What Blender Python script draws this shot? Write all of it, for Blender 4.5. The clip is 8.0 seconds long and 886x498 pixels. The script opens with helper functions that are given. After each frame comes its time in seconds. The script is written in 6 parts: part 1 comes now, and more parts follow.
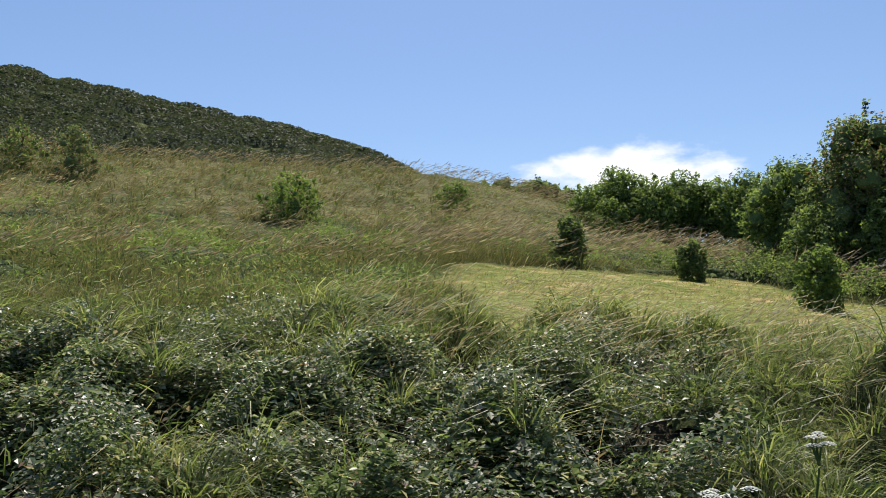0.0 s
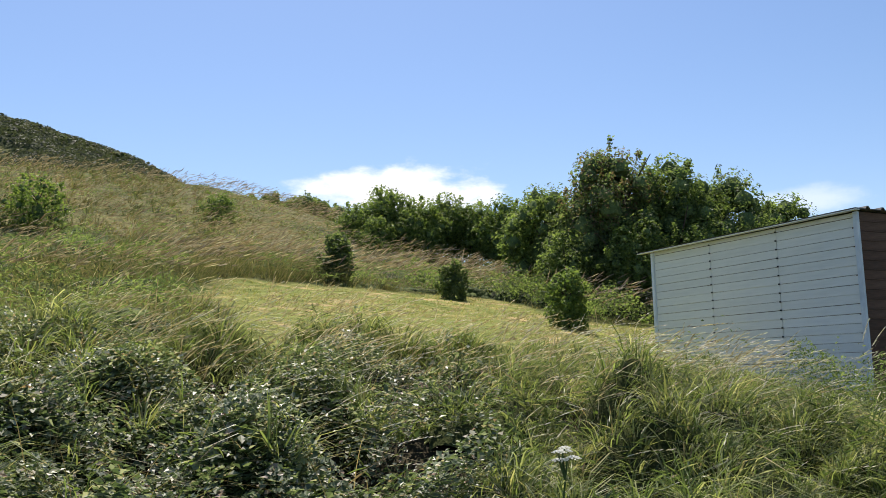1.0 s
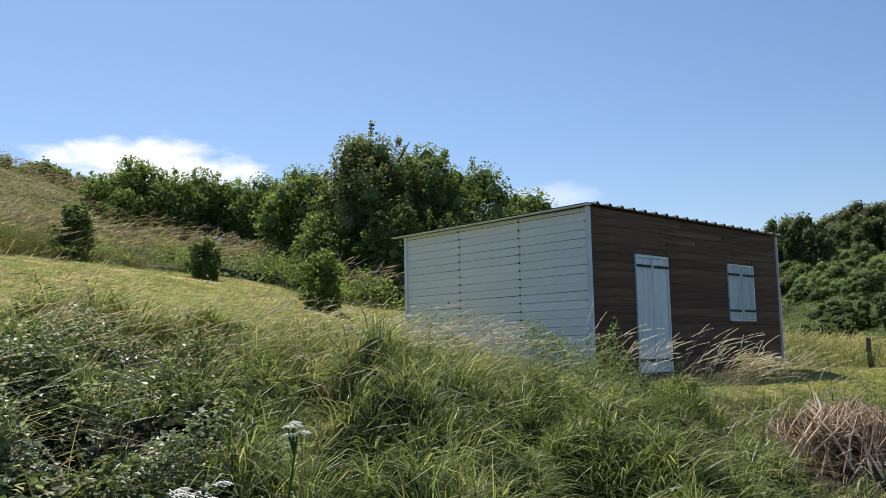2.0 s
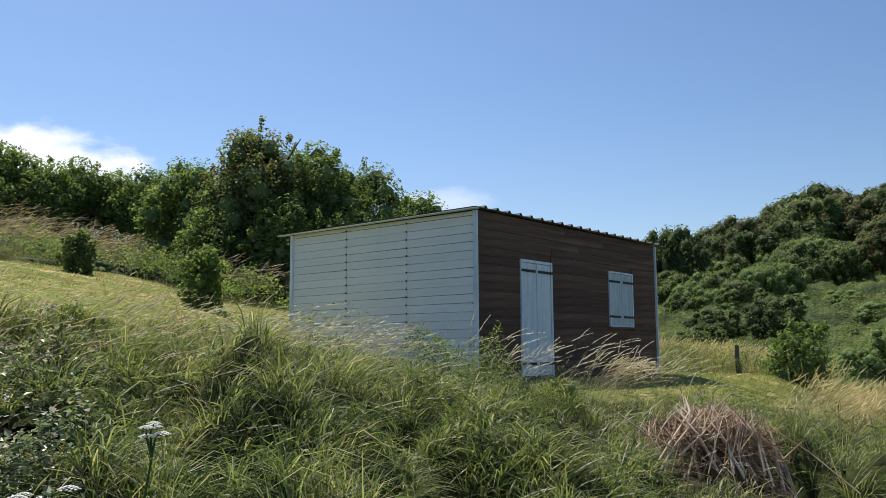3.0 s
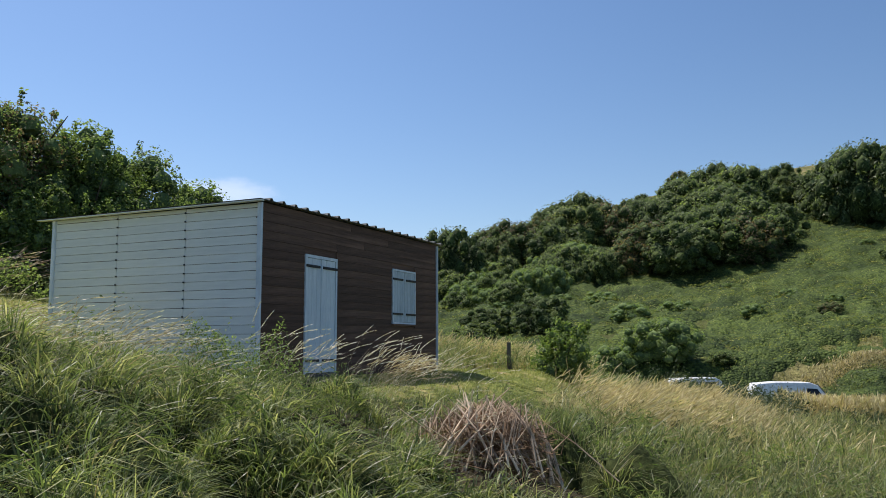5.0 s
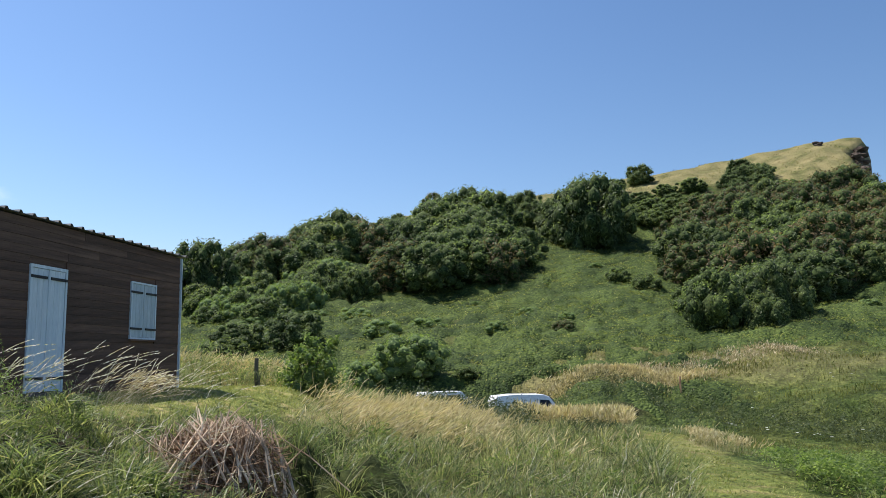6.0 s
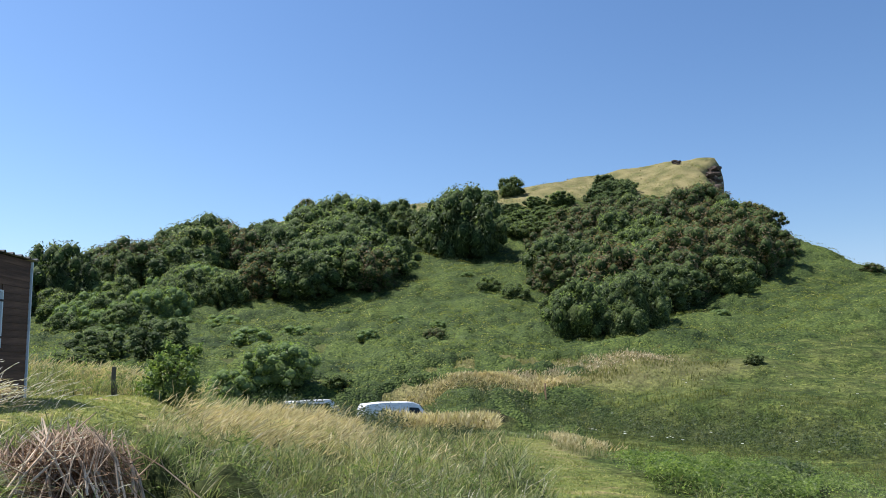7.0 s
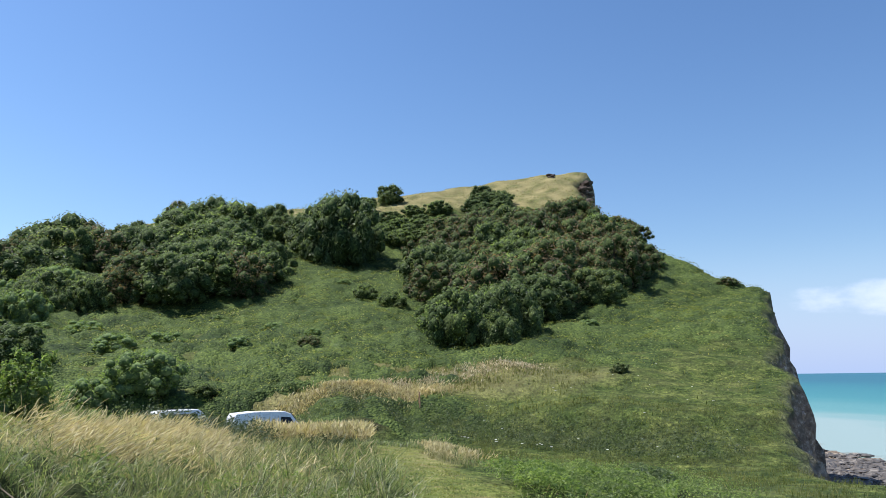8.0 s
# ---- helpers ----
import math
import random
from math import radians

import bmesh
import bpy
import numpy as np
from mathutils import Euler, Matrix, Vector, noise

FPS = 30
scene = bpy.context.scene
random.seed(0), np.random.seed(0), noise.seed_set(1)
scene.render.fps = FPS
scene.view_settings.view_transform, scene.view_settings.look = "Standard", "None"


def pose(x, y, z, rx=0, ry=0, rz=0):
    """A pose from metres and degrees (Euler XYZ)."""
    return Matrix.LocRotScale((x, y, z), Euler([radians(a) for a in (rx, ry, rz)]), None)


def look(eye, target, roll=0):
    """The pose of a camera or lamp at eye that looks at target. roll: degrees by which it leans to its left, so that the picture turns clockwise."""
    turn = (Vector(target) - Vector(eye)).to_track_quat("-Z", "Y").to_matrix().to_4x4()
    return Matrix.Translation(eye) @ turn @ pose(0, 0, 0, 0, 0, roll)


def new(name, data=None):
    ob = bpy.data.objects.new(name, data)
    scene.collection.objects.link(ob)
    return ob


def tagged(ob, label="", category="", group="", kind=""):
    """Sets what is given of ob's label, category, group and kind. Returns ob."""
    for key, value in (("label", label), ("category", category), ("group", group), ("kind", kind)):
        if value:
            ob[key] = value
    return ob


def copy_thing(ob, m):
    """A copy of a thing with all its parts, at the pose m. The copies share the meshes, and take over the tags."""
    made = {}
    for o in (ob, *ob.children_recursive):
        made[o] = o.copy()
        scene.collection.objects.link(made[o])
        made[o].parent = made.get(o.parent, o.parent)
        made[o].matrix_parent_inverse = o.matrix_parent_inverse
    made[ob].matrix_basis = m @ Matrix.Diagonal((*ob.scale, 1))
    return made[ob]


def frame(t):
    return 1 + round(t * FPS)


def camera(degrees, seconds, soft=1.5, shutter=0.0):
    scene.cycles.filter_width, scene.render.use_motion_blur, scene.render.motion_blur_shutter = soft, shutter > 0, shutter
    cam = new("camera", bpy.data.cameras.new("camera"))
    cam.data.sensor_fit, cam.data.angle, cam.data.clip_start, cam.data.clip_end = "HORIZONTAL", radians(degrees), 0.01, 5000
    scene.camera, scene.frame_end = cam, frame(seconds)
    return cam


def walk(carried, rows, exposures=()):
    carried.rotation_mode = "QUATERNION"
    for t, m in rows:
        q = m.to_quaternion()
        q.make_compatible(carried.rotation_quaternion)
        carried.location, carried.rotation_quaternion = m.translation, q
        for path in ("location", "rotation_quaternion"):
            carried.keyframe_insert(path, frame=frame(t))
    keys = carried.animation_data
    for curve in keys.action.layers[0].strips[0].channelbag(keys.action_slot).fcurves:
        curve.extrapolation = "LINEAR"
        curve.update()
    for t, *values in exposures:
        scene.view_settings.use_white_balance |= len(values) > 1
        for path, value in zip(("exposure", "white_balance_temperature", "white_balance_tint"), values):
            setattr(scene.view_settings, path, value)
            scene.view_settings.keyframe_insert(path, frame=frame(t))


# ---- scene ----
cam = camera(55.3, 8.0, soft=0.75, shutter=0.0)
PATH = [
    (0.0, -11.020, -8.260, 0.489, -11.18, 7.34, 0.66),
    (0.5, -11.000, -8.262, 0.500, -18.45, 7.75, 0.86),
    (1.0, -10.914, -8.094, 0.494, -26.83, 8.26, 1.19),
    (1.5, -10.849, -8.092, 0.464, -35.54, 7.51, 1.14),
    (2.0, -10.778, -8.090, 0.444, -43.06, 6.86, 1.05),
    (2.2, -10.774, -8.130, 0.446, -45.23, 6.85, 1.21),
    (3.3, -10.604, -8.043, 0.421, -51.52, 6.93, 0.04),
    (3.5, -10.582, -8.020, 0.420, -51.97, 6.88, 0.13),
    (4.0, -10.574, -7.972, 0.418, -52.95, 6.82, 0.55),
    (4.5, -10.589, -7.954, 0.431, -56.72, 6.73, 0.78),
    (5.0, -10.598, -7.958, 0.440, -65.35, 6.63, 0.12),
    (5.2, -10.615, -7.954, 0.442, -69.44, 6.80, -0.15),
    (6.3, -10.782, -8.272, 0.413, -84.81, 7.67, 0.85),
    (6.5, -10.810, -8.290, 0.410, -86.54, 7.64, 0.90),
    (7.0, -10.865, -8.330, 0.413, -90.28, 8.06, 0.71),
    (7.5, -10.867, -8.335, 0.419, -93.87, 8.53, 0.63),
    (8.0, -10.708, -8.400, 0.451, -98.62, 8.48, 0.72),
]
walk(cam, [(t, pose(x, y, z, 90 + tilt, roll, yaw)) for t, x, y, z, yaw, tilt, roll in PATH],
     [(0.0, 0.39, 6600, 14), (0.6, 0.51, 6700, 15), (1.0, 0.58, 6750, 16), (1.5, 0.43, 6650, 15), (5.0, 0.38, 6400, 14), (6.4, 0.71, 6200, 14), (8.0, 0.74, 6000, 14)])

# ---- daylight: high summer sun from behind the hill, clear sky with a low cloud ----
SUN_TO = Vector((0.13, 0.45, 0.93)).normalized()
sun = new("sun", bpy.data.lights.new("sun", "SUN"))
sun.data.energy, sun.data.angle, sun.data.color = 5.0, radians(0.55), (1.0, 0.955, 0.87)
sun.matrix_world = look(SUN_TO * 50, (0, 0, 0))
world = bpy.data.worlds.new("sky")
scene.world = world
world.use_nodes = True
wt = world.node_tree
wt.nodes.clear()


def wnode(kind, operation=None, *values):
    n = wt.nodes.new(kind)
    if operation:
        n.operation = operation
    for socket, value in zip(n.inputs, values):
        if hasattr(value, "links"):
            wt.links.new(value, socket)
        else:
            socket.default_value = value
    return n.outputs[0]


def wmath(operation, *values):
    return wnode("ShaderNodeMath", operation, *values)


sky = wt.nodes.new("ShaderNodeTexSky")
sky.sky_type, sky.sun_disc = "NISHITA", False
sky.sun_elevation = math.asin(SUN_TO.z)
sky.sun_rotation = math.atan2(SUN_TO.x, SUN_TO.y)
sky.altitude, sky.air_density, sky.dust_density, sky.ozone_density = 0, 1.0, 0.6, 2.2
sep = wt.nodes.new("ShaderNodeSeparateXYZ")
wt.links.new(wt.nodes.new("ShaderNodeTexCoord").outputs["Generated"], sep.inputs[0])
sx, sy, sz = sep.outputs
way = wmath("ARCTAN2", sx, sy)
rise = wmath("DIVIDE", sz, wmath("SQRT", wmath("ADD", wmath("MULTIPLY", sx, sx), wmath("MULTIPLY", sy, sy))))
place = wt.nodes.new("ShaderNodeCombineXYZ")
wt.links.new(way, place.inputs[0])
wt.links.new(wmath("MULTIPLY", rise, 1.9), place.inputs[1])
puff = wt.nodes.new("ShaderNodeTexNoise")
puff.inputs["Scale"].default_value, puff.inputs["Detail"].default_value, puff.inputs["Roughness"].default_value = 13.0, 7.0, 0.58
wt.links.new(place.outputs[0], puff.inputs["Vector"])


def cloud(bearing, elevation, wide, tall, edge, thick):
    """How dense a cloud is at a place of the sky (bearing in degrees, elevation as a slope)."""
    p = wmath("DIVIDE", wmath("SUBTRACT", way, radians(bearing)), radians(wide))
    q = wmath("DIVIDE", wmath("SUBTRACT", rise, elevation), tall)
    far = wmath("ADD", wmath("MULTIPLY", p, p), wmath("MULTIPLY", q, q))
    body = wmath("SUBTRACT", wmath("MULTIPLY_ADD", puff.outputs[0], 2.6, 0.0), wmath("ADD", far, 0.45))
    n = wt.nodes.new("ShaderNodeMapRange")
    n.interpolation_type = "SMOOTHSTEP"
    wt.links.new(body, n.inputs["Value"])
    n.inputs["From Min"].default_value, n.inputs["From Max"].default_value, n.inputs["To Max"].default_value = 0.0, edge, thick
    return n.outputs[0]


clouds = wmath("MAXIMUM", cloud(24.6, 0.212, 9.2, 0.046, 0.95, 0.9), wmath("MAXIMUM", cloud(51, 0.18, 5, 0.02, 1.2, 0.35), cloud(128, 0.075, 8, 0.022, 1.0, 0.45)))
tone = wt.nodes.new("ShaderNodeHueSaturation")
tone.inputs["Saturation"].default_value, tone.inputs["Value"].default_value = 1.08, 1.0
wt.links.new(sky.outputs[0], tone.inputs["Color"])
blend = wt.nodes.new("ShaderNodeMix")
blend.data_type = "RGBA"
wt.links.new(clouds, blend.inputs[0])
low = wt.nodes.new("ShaderNodeMapRange")
low.interpolation_type = "SMOOTHSTEP"
wt.links.new(rise, low.inputs["Value"])
low.inputs["From Min"].default_value, low.inputs["From Max"].default_value = 0.16, -0.02
low.inputs["To Max"].default_value = 0.85
haze = wt.nodes.new("ShaderNodeMix")
haze.data_type = "RGBA"
wt.links.new(low.outputs[0], haze.inputs[0])
wt.links.new(tone.outputs[0], haze.inputs[6])
haze.inputs[7].default_value = (3.9, 4.9, 7.0, 1)
wt.links.new(haze.outputs[2], blend.inputs[6])
blend.inputs[7].default_value = (8.8, 9.0, 9.6, 1)
bg, wout = wt.nodes.new("ShaderNodeBackground"), wt.nodes.new("ShaderNodeOutputWorld")
bg.inputs["Strength"].default_value = 0.101
away = wt.nodes.new("ShaderNodeMapRange")      # added gradient: the sky is dimmed with bearing, over the sky model
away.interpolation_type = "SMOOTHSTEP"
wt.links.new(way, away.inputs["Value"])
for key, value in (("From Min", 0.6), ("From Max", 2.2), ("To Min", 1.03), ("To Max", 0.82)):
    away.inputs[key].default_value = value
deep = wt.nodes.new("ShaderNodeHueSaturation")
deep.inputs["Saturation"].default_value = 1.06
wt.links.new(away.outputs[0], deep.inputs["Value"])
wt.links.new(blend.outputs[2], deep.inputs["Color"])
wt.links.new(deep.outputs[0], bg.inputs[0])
wt.links.new(bg.outputs[0], wout.inputs[0])


# ---- materials ----
def node(tree, kind, **sets):
    n = tree.nodes.new(kind)
    for key, value in sets.items():
        n.inputs[key].default_value = value
    return n


def material(name, rough=0.8, metal=0.0, spec=0.3):
    m = bpy.data.materials.new(name)
    m.use_nodes = True
    b = m.node_tree.nodes["Principled BSDF"]
    b.inputs["Roughness"].default_value, b.inputs["Metallic"].default_value = rough, metal
    b.inputs["Specular IOR Level"].default_value = spec
    return m, m.node_tree, b


def ramp_node(tree, stops):
    r = tree.nodes.new("ShaderNodeValToRGB")
    while len(r.color_ramp.elements) < len(stops):
        r.color_ramp.elements.new(0.5)
    for e, (p, c) in zip(r.color_ramp.elements, stops):
        e.position, e.color = p, (*c, 1)
    return r


def noise_node(tree, scale, detail=4.0, rough=0.6, stretch=None):
    tc = tree.nodes.new("ShaderNodeTexCoord")
    n = node(tree, "ShaderNodeTexNoise", Scale=scale, Detail=detail, Roughness=rough)
    if stretch:
        mp = tree.nodes.new("ShaderNodeMapping")
        mp.inputs["Scale"].default_value = stretch
        tree.links.new(tc.outputs["Object"], mp.inputs[0])
        tree.links.new(mp.outputs[0], n.inputs["Vector"])
    else:
        tree.links.new(tc.outputs["Object"], n.inputs["Vector"])
    return n


def mix_rgb(tree, fac, a, b, blend="MIX"):
    m = tree.nodes.new("ShaderNodeMix")
    m.data_type, m.blend_type = "RGBA", blend
    for socket, value in ((0, fac), (6, a), (7, b)):
        if hasattr(value, "links"):
            tree.links.new(value, m.inputs[socket])
        elif socket == 0:
            m.inputs[0].default_value = value
        else:
            m.inputs[socket].default_value = (*value, 1)
    return m.outputs[2]


def bump(tree, b, height, strength, distance):
    n = node(tree, "ShaderNodeBump", Strength=strength, Distance=distance)
    tree.links.new(height, n.inputs["Height"])
    tree.links.new(n.outputs[0], b.inputs["Normal"])


def surface(name, dark, light, scale, rough=0.85, spec=0.25, relief=0.3, depth=0.02, fine=8.0, stretch=None, metal=0.0, each=0.0, mottle=0.8):
    """Two scales of mottling between two colours, with fine relief. each: how far single pieces differ."""
    m, t, b = material(name, rough, metal, spec)
    big, small = noise_node(t, scale, 3.0, 0.6, stretch), noise_node(t, scale * fine, 5.0, 0.7, stretch)
    r1 = ramp_node(t, [(0.3, dark), (0.7, light)])
    t.links.new(big.outputs[0], r1.inputs[0])
    r2 = ramp_node(t, [(0.25, (0.62, 0.62, 0.62)), (0.75, (1.25, 1.25, 1.25))])
    t.links.new(small.outputs[0], r2.inputs[0])
    colour = mix_rgb(t, mottle, r1.outputs[0], r2.outputs[0], "MULTIPLY")
    if each:
        info = t.nodes.new("ShaderNodeObjectInfo")
        r3 = ramp_node(t, [(0.0, (1 - each,) * 3), (1.0, (1 + each,) * 3)])
        t.links.new(info.outputs["Random"], r3.inputs[0])
        colour = mix_rgb(t, 1.0, colour, r3.outputs[0], "MULTIPLY")
    t.links.new(colour, b.inputs["Base Color"])
    bump(t, b, small.outputs[0], relief, depth)
    return m


def leafy(name, stops, glow=0.35, rough=0.55, spec=0.3, dry=None, each=False):
    """Thin leaves or blades: each one its own tone, light passes through them. dry: colours that the attribute 'dry' brings in."""
    m, t, b = material(name, rough, 0.0, spec)
    geo = t.nodes.new("ShaderNodeNewGeometry")
    r = ramp_node(t, stops)
    t.links.new(geo.outputs["Random Per Island"], r.inputs[0])
    colour = r.outputs[0]
    if dry:
        rd = ramp_node(t, dry)
        t.links.new(geo.outputs["Random Per Island"], rd.inputs[0])
        at = t.nodes.new("ShaderNodeAttribute")
        at.attribute_name = "dry"
        colour = mix_rgb(t, at.outputs["Fac"], colour, rd.outputs[0])
    big = noise_node(t, 0.35, 3.0)
    r2 = ramp_node(t, [(0.3, (0.75, 0.78, 0.75)), (0.7, (1.2, 1.15, 1.1))])
    t.links.new(big.outputs[0], r2.inputs[0])
    colour = mix_rgb(t, 1.0, colour, r2.outputs[0], "MULTIPLY")
    if each:
        info = t.nodes.new("ShaderNodeObjectInfo")
        r3 = ramp_node(t, [(0.0, (0.62, 0.68, 0.70)), (0.4, (0.9, 0.95, 0.9)), (0.75, (1.15, 1.12, 1.0)), (1.0, (1.5, 1.32, 0.95))])
        t.links.new(info.outputs["Random"], r3.inputs[0])
        colour = mix_rgb(t, 1.0, colour, r3.outputs[0], "MULTIPLY")
    hs = node(t, "ShaderNodeHueSaturation", Saturation=0.90)
    t.links.new(colour, hs.inputs["Color"])
    colour = hs.outputs[0]
    t.links.new(colour, b.inputs["Base Color"])
    tr = t.nodes.new("ShaderNodeBsdfTranslucent")
    t.links.new(mix_rgb(t, 1.0, colour, (1.15, 1.22, 0.75), "MULTIPLY"), tr.inputs[0])
    mx = t.nodes.new("ShaderNodeMixShader")
    mx.inputs[0].default_value = glow
    t.links.new(b.outputs[0], mx.inputs[1])
    t.links.new(tr.outputs[0], mx.inputs[2])
    t.links.new(mx.outputs[0], t.nodes["Material Output"].inputs[0])
    return m


GRASS = leafy("grass blade", [(0, (0.042, 0.074, 0.024)), (0.3, (0.093, 0.142, 0.038)), (0.65, (0.185, 0.25, 0.058)), (0.88, (0.305, 0.36, 0.108)), (0.97, (0.46, 0.45, 0.23)), (1, (0.36, 0.24, 0.13))], 0.52, 0.45, 0.4,
              dry=[(0, (0.22, 0.175, 0.07)), (0.5, (0.46, 0.36, 0.16)), (1, (0.64, 0.53, 0.29))])
TAN = leafy("tan seed head", [(0, (0.30, 0.22, 0.12)), (0.5, (0.47, 0.37, 0.21)), (0.85, (0.62, 0.53, 0.36)), (1, (0.78, 0.72, 0.58))], 0.35, 0.6)
SEED = leafy("seed head", [(0, (0.46, 0.39, 0.30)), (0.5, (0.64, 0.57, 0.46)), (1, (0.82, 0.78, 0.68))], 0.3, 0.6)
HEATH = leafy("hill grass", [(0, (0.052, 0.074, 0.014)), (0.5, (0.114, 0.138, 0.024)), (0.9, (0.20, 0.205, 0.042)), (1, (0.28, 0.26, 0.10))], 0.55, 0.6, 0.15,
              dry=[(0, (0.15, 0.13, 0.05)), (0.5, (0.27, 0.225, 0.10)), (1, (0.38, 0.32, 0.16))])
BRACKEN = leafy("bracken leaf", [(0, (0.048, 0.080, 0.016)), (0.5, (0.122, 0.156, 0.034)), (0.85, (0.24, 0.25, 0.07)), (1, (0.36, 0.33, 0.14))], 0.55, 0.6, 0.15)
HILL_LEAF = leafy("hill scrub leaf", [(0, (0.034, 0.046, 0.028)), (0.6, (0.060, 0.076, 0.044)), (1, (0.10, 0.112, 0.068))], 0.35, 0.65, 0.2)
TREE_FAR = leafy("far tree leaf", [(0, (0.044, 0.073, 0.027)), (0.5, (0.090, 0.132, 0.046)), (1, (0.20, 0.242, 0.090))], 0.46, 0.55, 0.3, each=True)
BROWN_FAR = leafy("far brown leaf", [(0, (0.080, 0.068, 0.032)), (0.5, (0.145, 0.100, 0.050)), (1, (0.25, 0.165, 0.08))], 0.38, 0.6, 0.25, each=True)
ROSY = leafy("rosy seed head", [(0, (0.20, 0.135, 0.09)), (0.5, (0.35, 0.255, 0.17)), (0.85, (0.48, 0.38, 0.275)), (1, (0.62, 0.54, 0.43))], 0.35, 0.7)
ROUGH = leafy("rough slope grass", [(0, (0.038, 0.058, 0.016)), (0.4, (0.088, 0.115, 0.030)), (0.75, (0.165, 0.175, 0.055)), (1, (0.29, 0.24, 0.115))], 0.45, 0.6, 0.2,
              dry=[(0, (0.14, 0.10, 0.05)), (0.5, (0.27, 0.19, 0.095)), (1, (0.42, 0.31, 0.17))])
STRAW = leafy("golden straw", [(0, (0.34, 0.27, 0.12)), (0.5, (0.56, 0.46, 0.225)), (1, (0.74, 0.64, 0.39))], 0.4, 0.6)
MOWN = leafy("mown grass", [(0, (0.15, 0.19, 0.03)), (0.5, (0.25, 0.275, 0.05)), (1, (0.36, 0.34, 0.09))], 0.4,
             dry=[(0, (0.30, 0.235, 0.10)), (0.5, (0.46, 0.36, 0.18)), (1, (0.58, 0.45, 0.25))])
BRAMBLE = leafy("bramble leaf", [(0, (0.050, 0.085, 0.036)), (0.45, (0.098, 0.142, 0.058)), (0.74, (0.195, 0.245, 0.118)), (0.87, (0.38, 0.41, 0.28)), (0.95, (0.47, 0.42, 0.31)), (1, (0.30, 0.17, 0.11))], 0.42, 0.42, 0.5)
LEAF = leafy("tree leaf", [(0, (0.085, 0.132, 0.036)), (0.5, (0.155, 0.22, 0.060)), (1, (0.25, 0.315, 0.095))], 0.66, 0.5, 0.4)
LEAF_BRIGHT = leafy("bright leaf", [(0, (0.085, 0.15, 0.024)), (0.5, (0.145, 0.225, 0.034)), (1, (0.235, 0.31, 0.055))], 0.52, 0.5, 0.35)
LEAF_BROWN = leafy("brown-tinged leaf", [(0, (0.10, 0.088, 0.042)), (0.5, (0.18, 0.125, 0.068)), (1, (0.28, 0.18, 0.105))], 0.55, 0.6)

LEAF_DARK = leafy("dark leaf", [(0, (0.064, 0.104, 0.038)), (0.5, (0.116, 0.165, 0.056)), (1, (0.19, 0.235, 0.08))], 0.58, 0.5, 0.4)
NETTLE = leafy("nettle leaf", [(0, (0.026, 0.044, 0.015)), (0.5, (0.058, 0.086, 0.028)), (1, (0.12, 0.15, 0.05))], 0.25, 0.55, 0.3)
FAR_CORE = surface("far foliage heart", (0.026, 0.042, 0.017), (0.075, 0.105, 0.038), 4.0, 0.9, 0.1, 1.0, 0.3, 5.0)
# dark colour standing for the shade between tussocks of grass
BANK_SHADE = surface("dark shade under grass", (0.022, 0.030, 0.011), (0.075, 0.090, 0.030), 6.0, 0.95, 0.05, 1.0, 0.04, 4.0)


def matted(name, dark, light, scale):
    """Close-set small leaves seen from afar: each clump its own tone, with shaded gaps."""
    m, t, b = material(name, 0.85, 0.0, 0.15)
    tc = t.nodes.new("ShaderNodeTexCoord")
    v = node(t, "ShaderNodeTexVoronoi", Scale=scale, Randomness=1.0)
    t.links.new(tc.outputs["Object"], v.inputs["Vector"])
    sep_ = t.nodes.new("ShaderNodeSeparateColor")
    t.links.new(v.outputs["Color"], sep_.inputs[0])
    r = ramp_node(t, [(0.0, dark), (1.0, light)])
    t.links.new(sep_.outputs[0], r.inputs[0])
    big = ramp_node(t, [(0.36, (0.5, 0.56, 0.5)), (0.64, (1.5, 1.38, 1.2))])
    t.links.new(noise_node(t, 0.16, 5.0, 0.65).outputs[0], big.inputs[0])
    t.links.new(mix_rgb(t, 1.0, r.outputs[0], big.outputs[0], "MULTIPLY"), b.inputs["Base Color"])
    inv = t.nodes.new("ShaderNodeMath")
    inv.operation = "SUBTRACT"
    inv.inputs[0].default_value = 1.0
    t.links.new(v.outputs["Distance"], inv.inputs[1])
    bump(t, b, inv.outputs[0], 1.0, 0.9 / scale)
    return m


# tones darker than the leaves above, so gaps between leaves show dark
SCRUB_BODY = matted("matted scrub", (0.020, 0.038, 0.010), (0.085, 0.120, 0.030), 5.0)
CORE = surface("shaded leaves", (0.065, 0.098, 0.040), (0.145, 0.195, 0.075), 3.0, 0.95, 0.05)
BARK = surface("bark", (0.05, 0.04, 0.03), (0.13, 0.105, 0.08), 6.0, 0.95, 0.1, 0.8)
WHITE_BOARD = surface("white painted board", (0.70, 0.70, 0.62), (0.83, 0.82, 0.74), 0.9, 0.55, 0.3, 0.10, 0.003, 9.0, (0.4, 1, 3), 0, 0.035, 0.22)
BROWN_BOARD = surface("dark-stained board", (0.056, 0.031, 0.021), (0.175, 0.100, 0.064), 1.1, 0.78, 0.25, 0.5, 0.01, 7.0, (0.5, 1, 9), 0, 0.20)
SHUTTER = surface("weathered pale paint", (0.56, 0.62, 0.64), (0.74, 0.78, 0.78), 1.6, 0.6, 0.3, 0.2, 0.004, 8.0, (5, 1, 0.6), 0, 0.05, 0.35)
SHUTTER_GREY = surface("greyed shutter paint", (0.36, 0.42, 0.44), (0.56, 0.62, 0.63), 2.2, 0.7, 0.25, 0.3, 0.004, 8.0, (6, 1, 0.5), 0, 0.06, 0.6)
